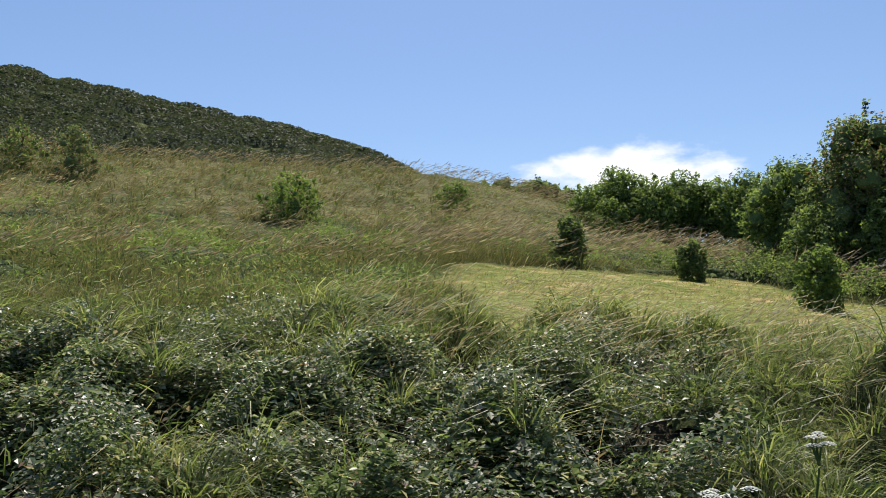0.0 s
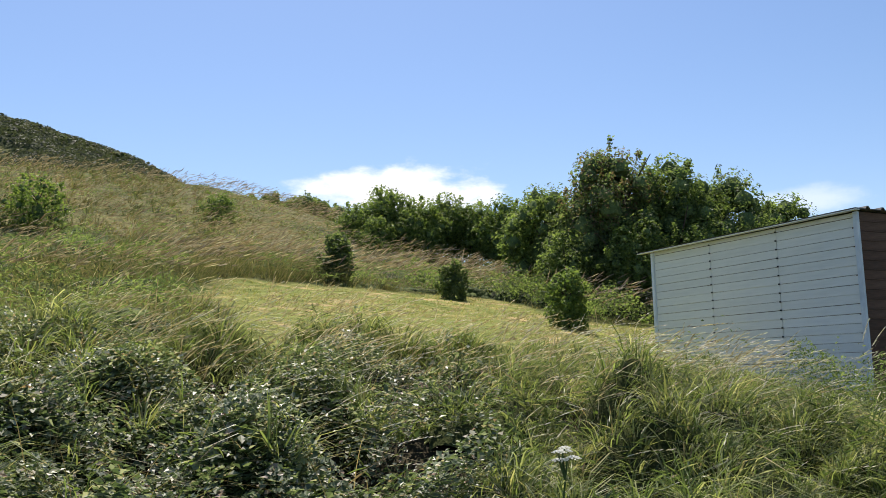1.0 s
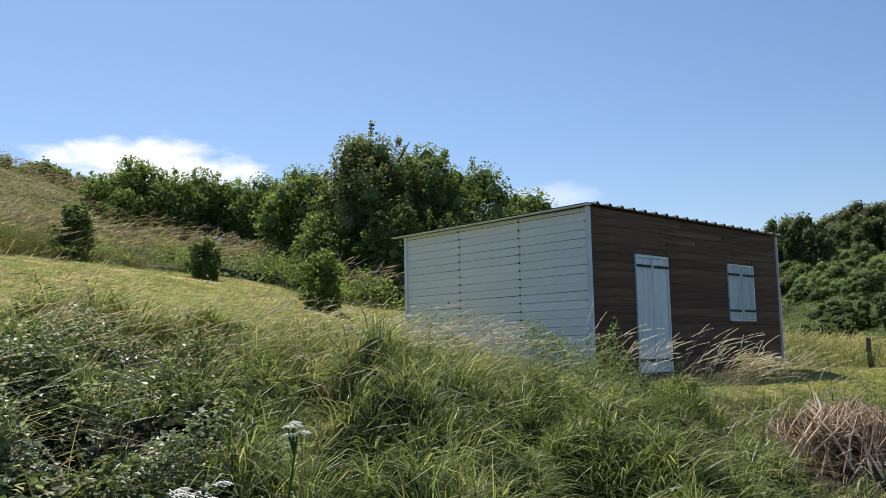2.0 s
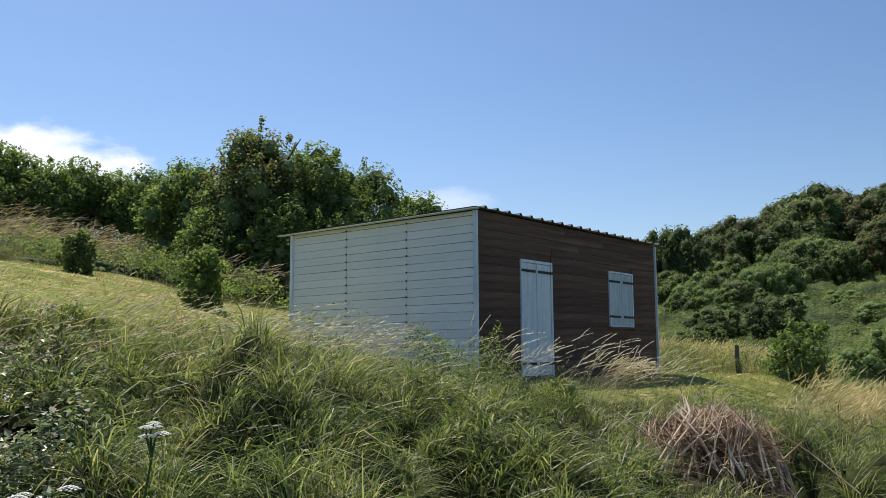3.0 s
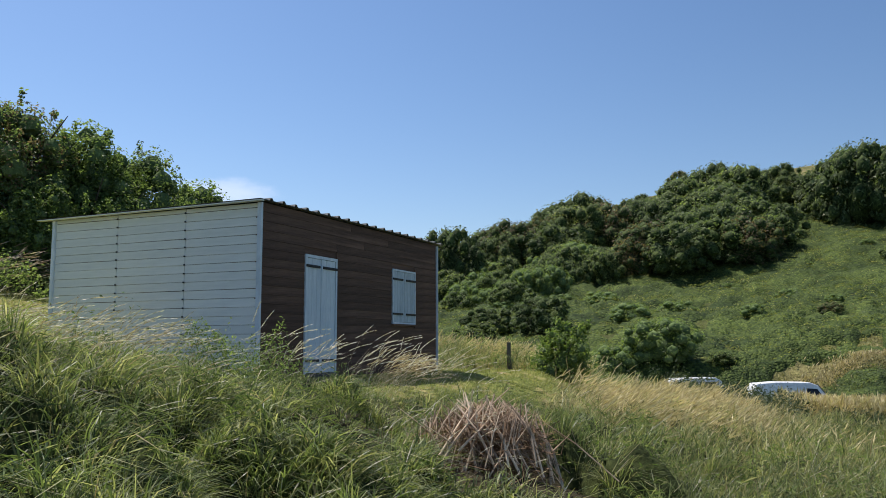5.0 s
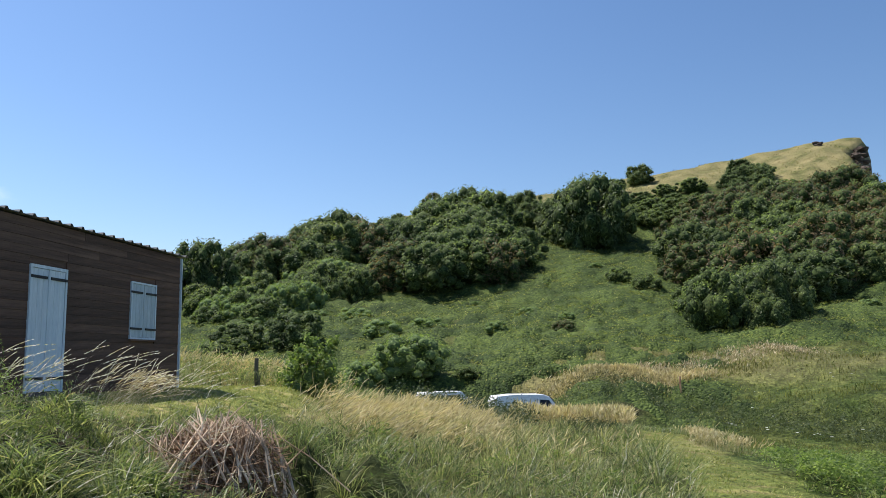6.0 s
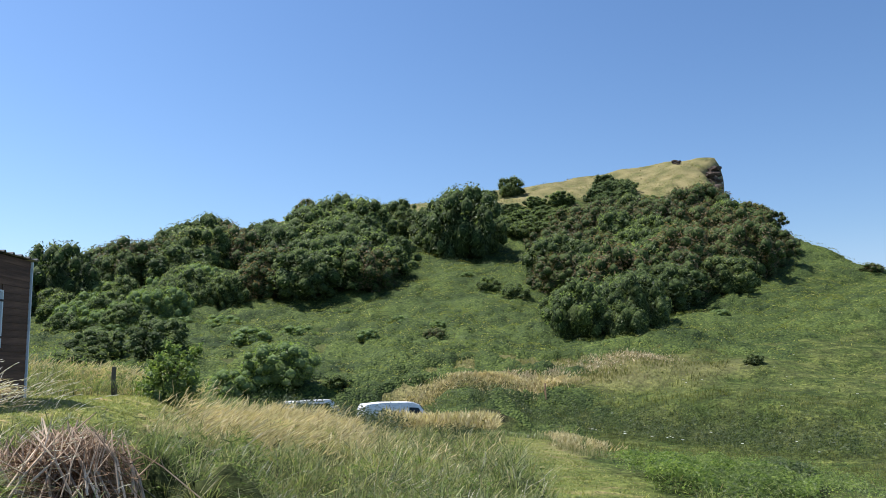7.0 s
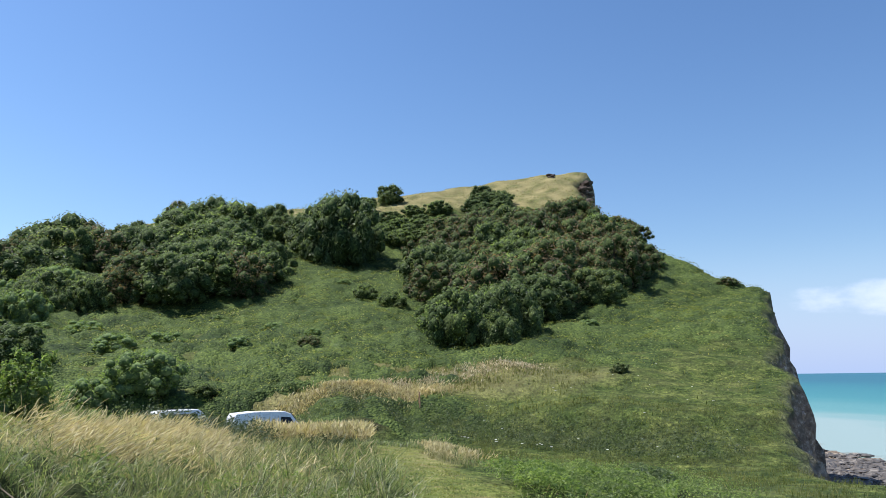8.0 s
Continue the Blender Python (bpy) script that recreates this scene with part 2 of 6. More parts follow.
IRON = surface("black iron", (0.012, 0.012, 0.013), (0.04, 0.035, 0.03), 9.0, 0.6, 0.4)
ROOFING = surface("grey corrugated sheet", (0.10, 0.10, 0.095), (0.26, 0.25, 0.23), 1.5, 0.8, 0.2, 0.3)
POST = surface("grey weathered post", (0.08, 0.07, 0.055), (0.2, 0.175, 0.14), 4.0, 0.9, 0.15, 0.6, 0.01, 6.0, (4, 4, 0.5))
TWIG = surface("dead twig", (0.28, 0.18, 0.11), (0.76, 0.59, 0.41), 2.0, 0.85, 0.2, 0.4, 0.006, 8.0, None, 0.0, 0.45)
VAN_WHITE = surface("white vehicle paint", (0.74, 0.75, 0.76), (0.82, 0.82, 0.82), 0.7, 0.3, 0.5, 0.02, 0.001)
GLASS_DARK = surface("tinted window", (0.01, 0.012, 0.014), (0.025, 0.03, 0.034), 2.0, 0.08, 0.6, 0.0)
RUBBER = surface("rubber", (0.012, 0.012, 0.012), (0.03, 0.03, 0.03), 6.0, 0.9, 0.2)
PETAL = surface("white flower", (0.62, 0.63, 0.52), (0.82, 0.82, 0.74), 14.0, 0.8, 0.1)
STEM = surface("green stem", (0.04, 0.075, 0.02), (0.10, 0.14, 0.04), 8.0, 0.7, 0.2)


def ground_material():
    m, t, b = material("turf, chalk and shingle", 0.95, 0.0, 0.1)
    geo = t.nodes.new("ShaderNodeNewGeometry")
    big, mid, small = noise_node(t, 0.045, 5.0, 0.62), noise_node(t, 0.5, 5.0, 0.65), noise_node(t, 5.0, 5.0, 0.7)
    turf = ramp_node(t, [(0.34, (0.030, 0.050, 0.014)), (0.5, (0.060, 0.086, 0.024)), (0.66, (0.115, 0.138, 0.044))])
    t.links.new(mid.outputs[0], turf.inputs[0])
    tone = ramp_node(t, [(0.3, (0.6, 0.66, 0.6)), (0.7, (1.15, 1.08, 1.0))])
    t.links.new(big.outputs[0], tone.inputs[0])
    colour = mix_rgb(t, 1.0, turf.outputs[0], tone.outputs[0], "MULTIPLY")
    grain = ramp_node(t, [(0.36, (0.45, 0.48, 0.45)), (0.64, (1.45, 1.42, 1.3))])
    t.links.new(small.outputs[0], grain.inputs[0])
    colour = mix_rgb(t, 0.85, colour, grain.outputs[0], "MULTIPLY")
    # bright tops and dark gaps of tufts put into the colour by noise
    tuft = noise_node(t, 1.7, 4.0, 0.75)
    clump = ramp_node(t, [(0.38, (0.42, 0.46, 0.42)), (0.52, (1.0, 1.0, 1.0)), (0.64, (1.6, 1.5, 1.35))])
    t.links.new(tuft.outputs[0], clump.inputs[0])
    colour = mix_rgb(t, 0.8, colour, clump.outputs[0], "MULTIPLY")
    straw = ramp_node(t, [(0.25, (0.17, 0.145, 0.06)), (0.75, (0.36, 0.30, 0.145))])
    t.links.new(small.outputs[0], straw.inputs[0])
    dry = t.nodes.new("ShaderNodeAttribute")
    dry.attribute_name = "dry"
    colour = mix_rgb(t, dry.outputs["Fac"], colour, straw.outputs[0])
    # near-black floor: leaf litter and cut earth, plus shade under growth, in colour
    litter_shade = t.nodes.new("ShaderNodeAttribute")
    litter_shade.attribute_name = "litter_shade"
    dark_floor = ramp_node(t, [(0.3, (0.016, 0.014, 0.008)), (0.7, (0.045, 0.038, 0.02))])
    t.links.new(small.outputs[0], dark_floor.inputs[0])
    colour = mix_rgb(t, litter_shade.outputs["Fac"], colour, dark_floor.outputs[0])
    cut = t.nodes.new("ShaderNodeAttribute")
    cut.attribute_name = "mown"
    short = ramp_node(t, [(0.36, (0.12, 0.155, 0.032)), (0.52, (0.20, 0.215, 0.055)), (0.64, (0.42, 0.31, 0.15))])
    t.links.new(noise_node(t, 1.1, 6.0, 0.7).outputs[0], short.inputs[0])
    colour = mix_rgb(t, cut.outputs["Fac"], colour, short.outputs[0])
    rock = ramp_node(t, [(0.3, (0.07, 0.052, 0.038)), (0.5, (0.17, 0.135, 0.10)), (0.62, (0.32, 0.275, 0.22)), (0.74, (0.62, 0.59, 0.53))])
    t.links.new(noise_node(t, 0.7, 6.0, 0.7, (1, 1, 2.5)).outputs[0], rock.inputs[0])
    bare = t.nodes.new("ShaderNodeAttribute")
    bare.attribute_name = "bare"
    colour = mix_rgb(t, bare.outputs["Fac"], colour, rock.outputs[0])
    t.links.new(colour, b.inputs["Base Color"])
    lumps = t.nodes.new("ShaderNodeMath")
    lumps.operation = "MULTIPLY_ADD"
    t.links.new(mid.outputs[0], lumps.inputs[0])
    lumps.inputs[1].default_value = 3.0
    t.links.new(tuft.outputs[0], lumps.inputs[2])
    bump(t, b, lumps.outputs[0], 0.9, 0.35)
    return m


def sea_material():
    m, t, b = material("sea water", 0.45, 0.0, 0.25)
    tc = t.nodes.new("ShaderNodeTexCoord")
    sep = t.nodes.new("ShaderNodeSeparateXYZ")
    t.links.new(tc.outputs["Object"], sep.inputs[0])
    shore = t.nodes.new("ShaderNodeMapRange")
    shore.inputs["From Min"].default_value, shore.inputs["From Max"].default_value = -900.0, -95.0
    t.links.new(sep.outputs["Y"], shore.inputs["Value"])
    wob = noise_node(t, 0.012, 4.0, 0.6, (0.35, 1, 1))
    ad = t.nodes.new("ShaderNodeMath")
    ad.operation = "MULTIPLY_ADD"
    t.links.new(wob.outputs[0], ad.inputs[0])
    ad.inputs[1].default_value = 0.22
    t.links.new(shore.outputs[0], ad.inputs[2])
    r = ramp_node(t, [(0.1, (0.022, 0.100, 0.135)), (0.5, (0.028, 0.135, 0.155)), (0.8, (0.045, 0.17, 0.175)), (0.93, (0.10, 0.225, 0.215)), (1.0, (0.22, 0.29, 0.27))])
    t.links.new(ad.outputs[0], r.inputs[0])
    t.links.new(r.outputs[0], b.inputs["Base Color"])
    bump(t, b, noise_node(t, 0.6, 5.0, 0.6, (1, 2.5, 1)).outputs[0], 0.6, 0.3)
    return m


TURF, WATER = ground_material(), sea_material()
# ---- lie of the land: heights in metres over the plan ----
OX, OY = -10.8, -8.2      # the spot on the path where the view is taken
SEA = -18.0


def ramp(a, b, v):
    t = np.clip((v - a) / (b - a), 0.0, 1.0)
    return t * t * (3 - 2 * t)


def wave(x, y, size, seed=0.0):
    """A soft uneven field of about -1 to 1."""
    x, y = x / size, y / size
    return (np.sin(1.7 * x + 2.1 * y + seed) + np.sin(-2.3 * x + 1.3 * y + 1.9 * seed + 1.0)
            + np.sin(3.1 * x + 0.7 * y + 0.6 * seed + 2.0) + np.sin(0.9 * x - 3.7 * y + 2.7 * seed)) / 3.0


def coast(x):
    """y of the cliff edge."""
    u = np.asarray(x, float) - OX
    e = np.interp(u, [-400, 0, 30, 42, 68, 100, 127, 133, 146, 162, 197, 208, 300, 1500],
                  [-40, -30, -24, -25, -40.4, -57.8, -72.5, -70, -64.5, -58.6, -63.5, -72, -86, -300])
    return e + OY + 0.5 * wave(u, u * 0.3, 4.0) + 1.1 * wave(u, u * 0.2, 7.0, 2.0) * ramp(35, 50, u) * (1 - ramp(100, 125, u))


def land(x, y):
    u, v = np.asarray(x, float) - OX, np.asarray(y, float) - OY
    z = -1.2 - 0.045 * np.clip(u - 3, 0, 62) + 0.02 * np.clip(-u, 0, 60) - 0.10 * np.clip(-v - 2.5, 0, 18)
    near = 1 - 0.85 * ramp(28, 52, u)
    z = z + 0.235 * np.clip(v - 1.3, 0, 7.2) * near
    z = z + 0.195 * np.clip(v - 8.5, 0, 18) * (1 - 0.75 * ramp(15, 36, u))
    lift = 1 - 0.25 * ramp(8, 24, u) - 0.65 * ramp(24, 50, u)
    z = z + 0.345 * np.clip(v - 26.5, 0, 22) * lift + 0.05 * np.clip(v - 48, 0, 40)
    # wooded hill far behind the field
    far = (35.0 - 0.18 * np.clip(u + 44, 0, 150)) * ramp(62, 160, v)
    z = z + np.clip(far, 0, 60)
    # rough tussocky relief near by, level lawn round the hut
    rough = (ramp(1.0, 4.0, v) * (1 - ramp(7.5, 10, v)) + 0.25) * (1 - 0.85 * ramp(8.0, 10.0, u) * ramp(3.0, 4.6, v))
    z = z + (0.20 + (0.03 + 0.12 * ramp(1.5, 4, u)) * ramp(1, 2, v) * (1 - ramp(5.5, 7.5, v))) * rough * wave(u, v, 0.62) + 0.07 * wave(u, v, 3.7, 2.0)
    lawn = ramp(9.0, 11.5, u) * (1 - ramp(21, 25, u)) * ramp(5.2, 7.4, v) * (1 - ramp(12.4, 13.5, v))
    z = z * (1 - lawn) + lawn * (-0.06 - 0.02 * np.clip(u - 16, 0, 12) - 0.10 * np.clip(7.4 - v, 0, 3))
    # headland
    w = np.clip(u - 60 + 3.0 * wave(u, v, 23.0, 1.0) + 13 * ramp(4, 24, -v) * (1 - ramp(70, 125, u)), 0, 146)
    s = np.clip(0.78 - 0.0030 * v + 0.0005 * np.clip(-v, 0, 80), 0.3, 0.982) * (1 - 0.13 * ramp(35, 85, v))
    z = z + s * (0.19 * w + 0.00138 * w * w) + 1.4 * ramp(6, 11, w) + 0.5 * ramp(0, 20, w) * wave(u, v, 6.0, 4.0)
    # cut earth bank at the end of the straw strip
    z = z + 1.7 * ramp(59.6, 61.4, u) * np.exp(-((v + 3.2) / 3.4) ** 4) * (1 - ramp(64, 78, u))
    # hollow where vehicles stand
    z = z - 0.7 * np.exp(-((u - 62) / 9.0) ** 2 - ((v - 6) / 8.0) ** 2)
    return z


# ---- tools ----
rng = np.random.default_rng(7)


def at(bearing, d):
    """Plan place at a bearing (degrees from +y towards +x) and distance from the viewpoint."""
    a = radians(bearing)
    return OX + d * math.sin(a), OY + d * math.cos(a)


def height(x, y):
    return float(land(x, y))


def mesh_from(name, verts, faces, mats, attrs=None, face_mat=None, smooth=False):
    """A mesh from arrays: verts (n, 3), faces (m, 3 or 4); attrs: named floats for each vertex."""
    me = bpy.data.meshes.new(name)
    n, m, k = len(verts), len(faces), faces.shape[1]
    me.vertices.add(n)
    me.vertices.foreach_set("co", np.asarray(verts, np.float32).ravel())
    me.loops.add(m * k)
    me.loops.foreach_set("vertex_index", np.asarray(faces, np.int32).ravel())
    me.polygons.add(m)
    me.polygons.foreach_set("loop_start", np.arange(0, m * k, k, dtype=np.int32))
    if face_mat is not None:
        me.polygons.foreach_set("material_index", np.asarray(face_mat, np.int32))
    me.polygons.foreach_set("use_smooth", np.full(m, smooth))
    for key, values in (attrs or {}).items():
        a = me.attributes.new(key, "FLOAT", "POINT")
        a.data.foreach_set("value", np.asarray(values, np.float32))
    for mat in mats:
        me.materials.append(mat)
    me.update(calc_edges=True)
    return me


def part(name, bm, mat, parent, label=""):
    """One bmesh as one mesh object under a thing or a part."""
    me = bpy.data.meshes.new(name)
    bm.to_mesh(me)
    bm.free()
    me.materials.append(mat)
    ob = new(name, me)
    ob.parent = parent
    return tagged(ob, label)


def thing(name, x, y, z, label, category, group="", turn=0.0):
    e = new(name)
    e.empty_display_size = 0.2
    e.matrix_world = pose(x, y, z, 0, 0, turn)
    return tagged(e, label, category, group)


def box(bm, x0, x1, y0, y1, z0, z1, bevel=0.0):
    vs = [bm.verts.new((x, y, z)) for z in (z0, z1) for x, y in ((x0, y0), (x1, y0), (x1, y1), (x0, y1))]
    for f in ((3, 2, 1, 0), (4, 5, 6, 7), (0, 1, 5, 4), (1, 2, 6, 5), (2, 3, 7, 6), (3, 0, 4, 7)):
        bm.faces.new([vs[i] for i in f])
    if bevel:
        bmesh.ops.bevel(bm, geom=[e for e in bm.edges if e.verts[0] in vs], offset=bevel, segments=2, affect="EDGES", profile=0.6)
    return bm


def boxed(*a, **k):
    return box(bmesh.new(), *a, **k)


def tube(bm, points, radii, sides=6, cap=True):
    """A bent, tapering rod along points."""
    rings = []
    for i, p in enumerate(points):
        p = Vector(p)
        ahead = Vector(points[min(i + 1, len(points) - 1)]) - Vector(points[max(i - 1, 0)])
        q = ahead.to_track_quat("Z", "Y")
        rings.append([bm.verts.new(p + q @ Vector((radii[i] * math.cos(a), radii[i] * math.sin(a), 0)))
                      for a in (2 * math.pi * k / sides for k in range(sides))])
    for a, b in zip(rings, rings[1:]):
        for k in range(sides):
            bm.faces.new((a[k], a[(k + 1) % sides], b[(k + 1) % sides], b[k]))
    if cap:
        bm.faces.new(rings[-1])
        bm.faces.new(list(reversed(rings[0])))
    return bm


def blades(p, h, w, lean, segs=3):
    """Grass blades that bow over: roots p (n, 3), heights, widths, lean (n, 2) as the tip's shift over the height."""
    n = len(p)
    turn = rng.uniform(0, math.pi, n)
    side = np.stack([np.cos(turn), np.sin(turn), np.zeros(n)], 1) * (w / 2)[:, None]
    verts, per = [], 2 * segs + 1
    for i in range(segs + 1):
        f = i / segs
        drop = 1 - 0.52 * f * f * np.clip(np.hypot(lean[:, 0], lean[:, 1]), 0, 1.5)
        c = p + np.stack([lean[:, 0] * h * f ** 1.7, lean[:, 1] * h * f ** 1.7, h * f * drop], 1)
        if i == segs:
            verts.append(c)
        else:
            verts += [c - side * (1 - 0.55 * f), c + side * (1 - 0.55 * f)]
    v = np.stack(verts, 1).reshape(-1, 3)
    tri = []
    for i in range(segs - 1):
        a = 2 * i
        tri += [(a, a + 1, a + 3), (a, a + 3, a + 2)]
    tri.append((2 * segs - 2, 2 * segs - 1, 2 * segs))
    f = (np.arange(n) * per)[:, None, None] + np.array(tri)[None]
    return v, f.reshape(-1, 3), per


def leaves(p, normal, size, shape=0.62, single=False):
    """Leaves: folded kites of four corners at p, facing roughly along normal."""
    n = len(p)
    nv = normal / np.maximum(np.linalg.norm(normal, axis=1, keepdims=True), 1e-6)
    r = rng.normal(size=(n, 3))
    a = np.cross(nv, r)
    a /= np.maximum(np.linalg.norm(a, axis=1, keepdims=True), 1e-6)
    b = np.cross(nv, a)
    s, fold = size[:, None], 0.16 * min(shape, 0.62)
    v = np.stack([p - a * s * 0.5, p + b * s * shape * 0.5 + nv * s * fold, p + a * s * 0.5 - nv * s * 0.12, p - b * s * shape * 0.5 + nv * s * fold], 1)
    if single:
        return v[:, :3].reshape(-1, 3), np.arange(3 * n).reshape(-1, 3)
    base = (np.arange(n) * 4)[:, None, None]
    f = base + np.array([(0, 1, 2), (0, 2, 3)])[None]
    return v.reshape(-1, 3), f.reshape(-1, 3)


def heaps(x, y, size, seed=0):
    """Rounded tussocks over the plan: their height (0 to 1), slope (n, 2) and a random number for each."""
    x, y = np.asarray(x, float) / size, np.asarray(y, float) / size
    ix, iy = np.floor(x), np.floor(y)
    best, gx_, gy_, who = np.zeros(x.shape), np.zeros(x.shape), np.zeros(x.shape), np.zeros(x.shape)
    for dx in (-1, 0, 1):
        for dy in (-1, 0, 1):
            cx, cy = ix + dx, iy + dy
            h1, h2, h3, h4 = (np.modf(np.abs(np.sin(cx * a + cy * b + seed * 1.37) * 43758.5453))[0]
                              for a, b in ((12.9898, 78.233), (39.346, 11.135), (73.156, 52.235), (26.651, 94.673)))
            px, py = x - cx - h1, y - cy - h2
            r, tall = 0.55 + 0.45 * h3, 0.45 + 0.55 * h4
            q = np.clip(1 - (px * px + py * py) / (r * r), 0, 1)
            h = tall * np.sqrt(q)
            up = h > best
            best = np.where(up, h, best)
            steep = tall / (np.sqrt(q) + 0.25) / (r * r)
            gx_, gy_, who = np.where(up, -px * steep, gx_), np.where(up, -py * steep, gy_), np.where(up, h3 + h4, who)
    return best, np.stack([gx_, gy_], -1) / size, np.modf(who * 7.3)[0]


def stack(*pairs):
    vs, fs, o = [], [], 0
    for v, f in pairs:
        vs.append(v)
        fs.append(f + o)
        o += len(v)
    return np.concatenate(vs), np.concatenate(fs)


# ---- ground, sea ----
def blob(x, y, cx, cy, rx, ry, turn=0.0):
    a = radians(turn)
    dx, dy = x - cx, y - cy
    p, q = (dx * math.cos(a) + dy * math.sin(a)) / rx, (-dx * math.sin(a) + dy * math.cos(a)) / ry
    return np.exp(-(p * p + q * q) ** 2)


def dryness(x, y):
    """0: green, 1: straw."""
    x, y = np.asarray(x, float), np.asarray(y, float)
    u, v = x - OX, y - OY
    d = 0.03 + 0.07 * wave(x, y, 2.3, 5.0) + 0.09 * ramp(7, 11, v)
    d = d + 0.34 * ramp(24, 34, v) * (1 - ramp(24, 40, u)) * np.clip(0.5 + 0.8 * wave(x, y, 3.1, 3.0) + 0.35 * wave(x, y, 0.9, 1.0), 0, 1.4) * (1 - ramp(60, 75, v))
    d = d + 0.95 * blob(x, y, 12.0, -4.4, 6.2, 2.0, -6) + 0.6 * blob(x, y, 15.8, 2.4, 1.8, 3.4)
    d = d + 0.8 * blob(x, y, 36, -9.2, 10, 2.0, 2) + 0.8 * blob(x, y, 24, -12.6, 9, 0.9, -4)
    d = d + 0.7 * blob(x, y, 59.5, -12.5, 2.4, 10, 8) + 0.25 * blob(x, y, 61, -29, 4, 8, 20) + 0.5 * blob(x, y, 66, -17, 6, 15, 8) * (0.7 + 0.4 * wave(x, y, 3.0, 2.0)) + 0.3 * blob(x, y, 10, -7, 13, 3.5)
    d = d + (0.6 + 0.35 * wave(x, y, 2.6, 7.0)) * ramp(118, 140, u + 0.35 * v + 3 * wave(x, y, 9.0)) * ramp(181, 192, u - 0.1 * v + 2.5 * wave(x, y, 5.0)) * (1 - ramp(40, 60, v))
    return np.clip(d, 0, 1)


def mown(x, y):
    """1 on the mown field, the lawn and the path."""
    u, v = x - OX, y - OY
    e = 0.7 * wave(x, y, 3.0)
    field = hayfield(x, y)
    lawn = ramp(10.5, 12, u) * (1 - ramp(22, 25, u)) * ramp(5.6, 6.4, v + 0.4 * e) * (1 - ramp(9.6, 10.4, v))
    way = (1 - ramp(0.9, 1.5, np.abs(v + 2.75 + 0.045 * np.clip(u - 12, 0, 40) + 0.45 * e))) * (1 - ramp(44, 50, u))
    return np.clip(np.maximum(np.maximum(field, lawn), way), 0, 1)


def hayfield(x, y):
    u, v = x - OX, y - OY
    e = 0.7 * wave(x, y, 3.0)
    return ramp(9.2, 10.2, v + e - 0.10 * u) * (1 - ramp(20.8, 22.4, v + e)) * ramp(0.2, 2.0, u - 0.12 * v + e) * (1 - ramp(19, 22, u)) * (1 - ramp(15.6, 16.8, v + e) * ramp(11.4, 12.4, u + e))


def spaced(lo, hi, mid, fine, grow):
    """Grid lines, fine at mid and wider away from it."""
    out = [[], []]
    for k, (sign, end) in enumerate(((1, hi), (-1, lo))):
        p, s = mid, fine
        while sign * (end - p) > 0:
            p += sign * s
            s *= grow
            out[k].append(p)
    return np.array(sorted(out[0] + out[1] + [mid]))


gx = spaced(-900, 2400, OX + 4, 0.30, 1.034)
gx = np.unique(np.concatenate([gx, np.arange(40, 200, 2.0)]))
shore = np.array([-3000, -1500, -800, -400, -200, -120, -80, -60, -45, -36, -30, -25, -21, -17, -14, -11, -8.5, -6.5, -5, -4, -3.2, -2.5, -1.9, -1.4, -1.0, -0.6, -0.3])
inland = spaced(0.0, 2600, 26.0, 0.30, 1.031)
gv = np.concatenate([shore, inland[inland >= 0]])
GX, GV = np.meshgrid(gx, gv, indexing="ij")
edge = coast(GX)
GY = edge + np.where(GV < 0, GV, GV * 1.0)
GZ = land(GX, np.maximum(GY, edge))
out = np.clip(-GV, 0, None)
drop = ramp(0.0, 3.4, out + 0.5 * wave(GX, GZ, 1.3) * ramp(0.1, 1.2, out))
beach = SEA + 1.6 - 0.03 * np.clip(out - 4, 0, 60) + 0.25 * wave(GX, GY, 1.7) * ramp(3, 6, out) - 0.02 * np.clip(out - 64, 0, 400)
GZ = np.where(GV < 0, GZ * (1 - drop) + beach * drop, GZ)
GY = GY + np.where((GV < 0) & (out < 6), (0.9 * wave(GX, GZ * 1.5, 2.2, 3.0) + 0.9 * wave(GX, GZ, 5.5, 1.0)) * ramp(0, 1, out), 0)
bare = np.where(GV < 0, ramp(0.15, 0.7, out), 0.0)

DRY = dryness(GX, GY) * (1 - mown(GX, GY) * 0.5)
nx, nv = GX.shape
idx = np.arange(nx * nv).reshape(nx, nv)
quads = np.stack([idx[:-1, :-1], idx[1:, :-1], idx[1:, 1:], idx[:-1, 1:]], -1).reshape(-1, 4)
# the near-black floor also stands for the shade under long grass
ground = new("ground", mesh_from("ground", np.stack([GX, GY, GZ], -1).reshape(-1, 3), quads, [TURF],
                                 {"dry": DRY.ravel(), "bare": bare.ravel(), "mown": np.maximum(hayfield(GX, GY), (0.38 + 0.5 * ramp(3, 5, GY - OY)) * mown(GX, GY)).ravel(),
                                  "litter_shade": (np.maximum(ramp(-5, -2.5, GX - OX) * ramp(1.0, 2.0, GY - OY) * (1 - ramp(9, 11, GY - OY)) * (1 - ramp(10, 15, GX - OX)),
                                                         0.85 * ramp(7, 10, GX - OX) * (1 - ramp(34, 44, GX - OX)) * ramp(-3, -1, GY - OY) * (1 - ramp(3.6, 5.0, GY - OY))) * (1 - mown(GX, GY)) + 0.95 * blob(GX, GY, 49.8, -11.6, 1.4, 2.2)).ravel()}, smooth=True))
tagged(ground, "grassy hillside, valley and chalk headland with a sea cliff", "ground", kind="structure")

bm = bmesh.new()
for a in ((-4600, -4600), (4900, -4600), (4900, 0), (-4600, 0)):
    bm.verts.new((a[0], a[1], SEA))
bm.faces.new(bm.verts)
me = bpy.data.meshes.new("water")
bm.to_mesh(me)
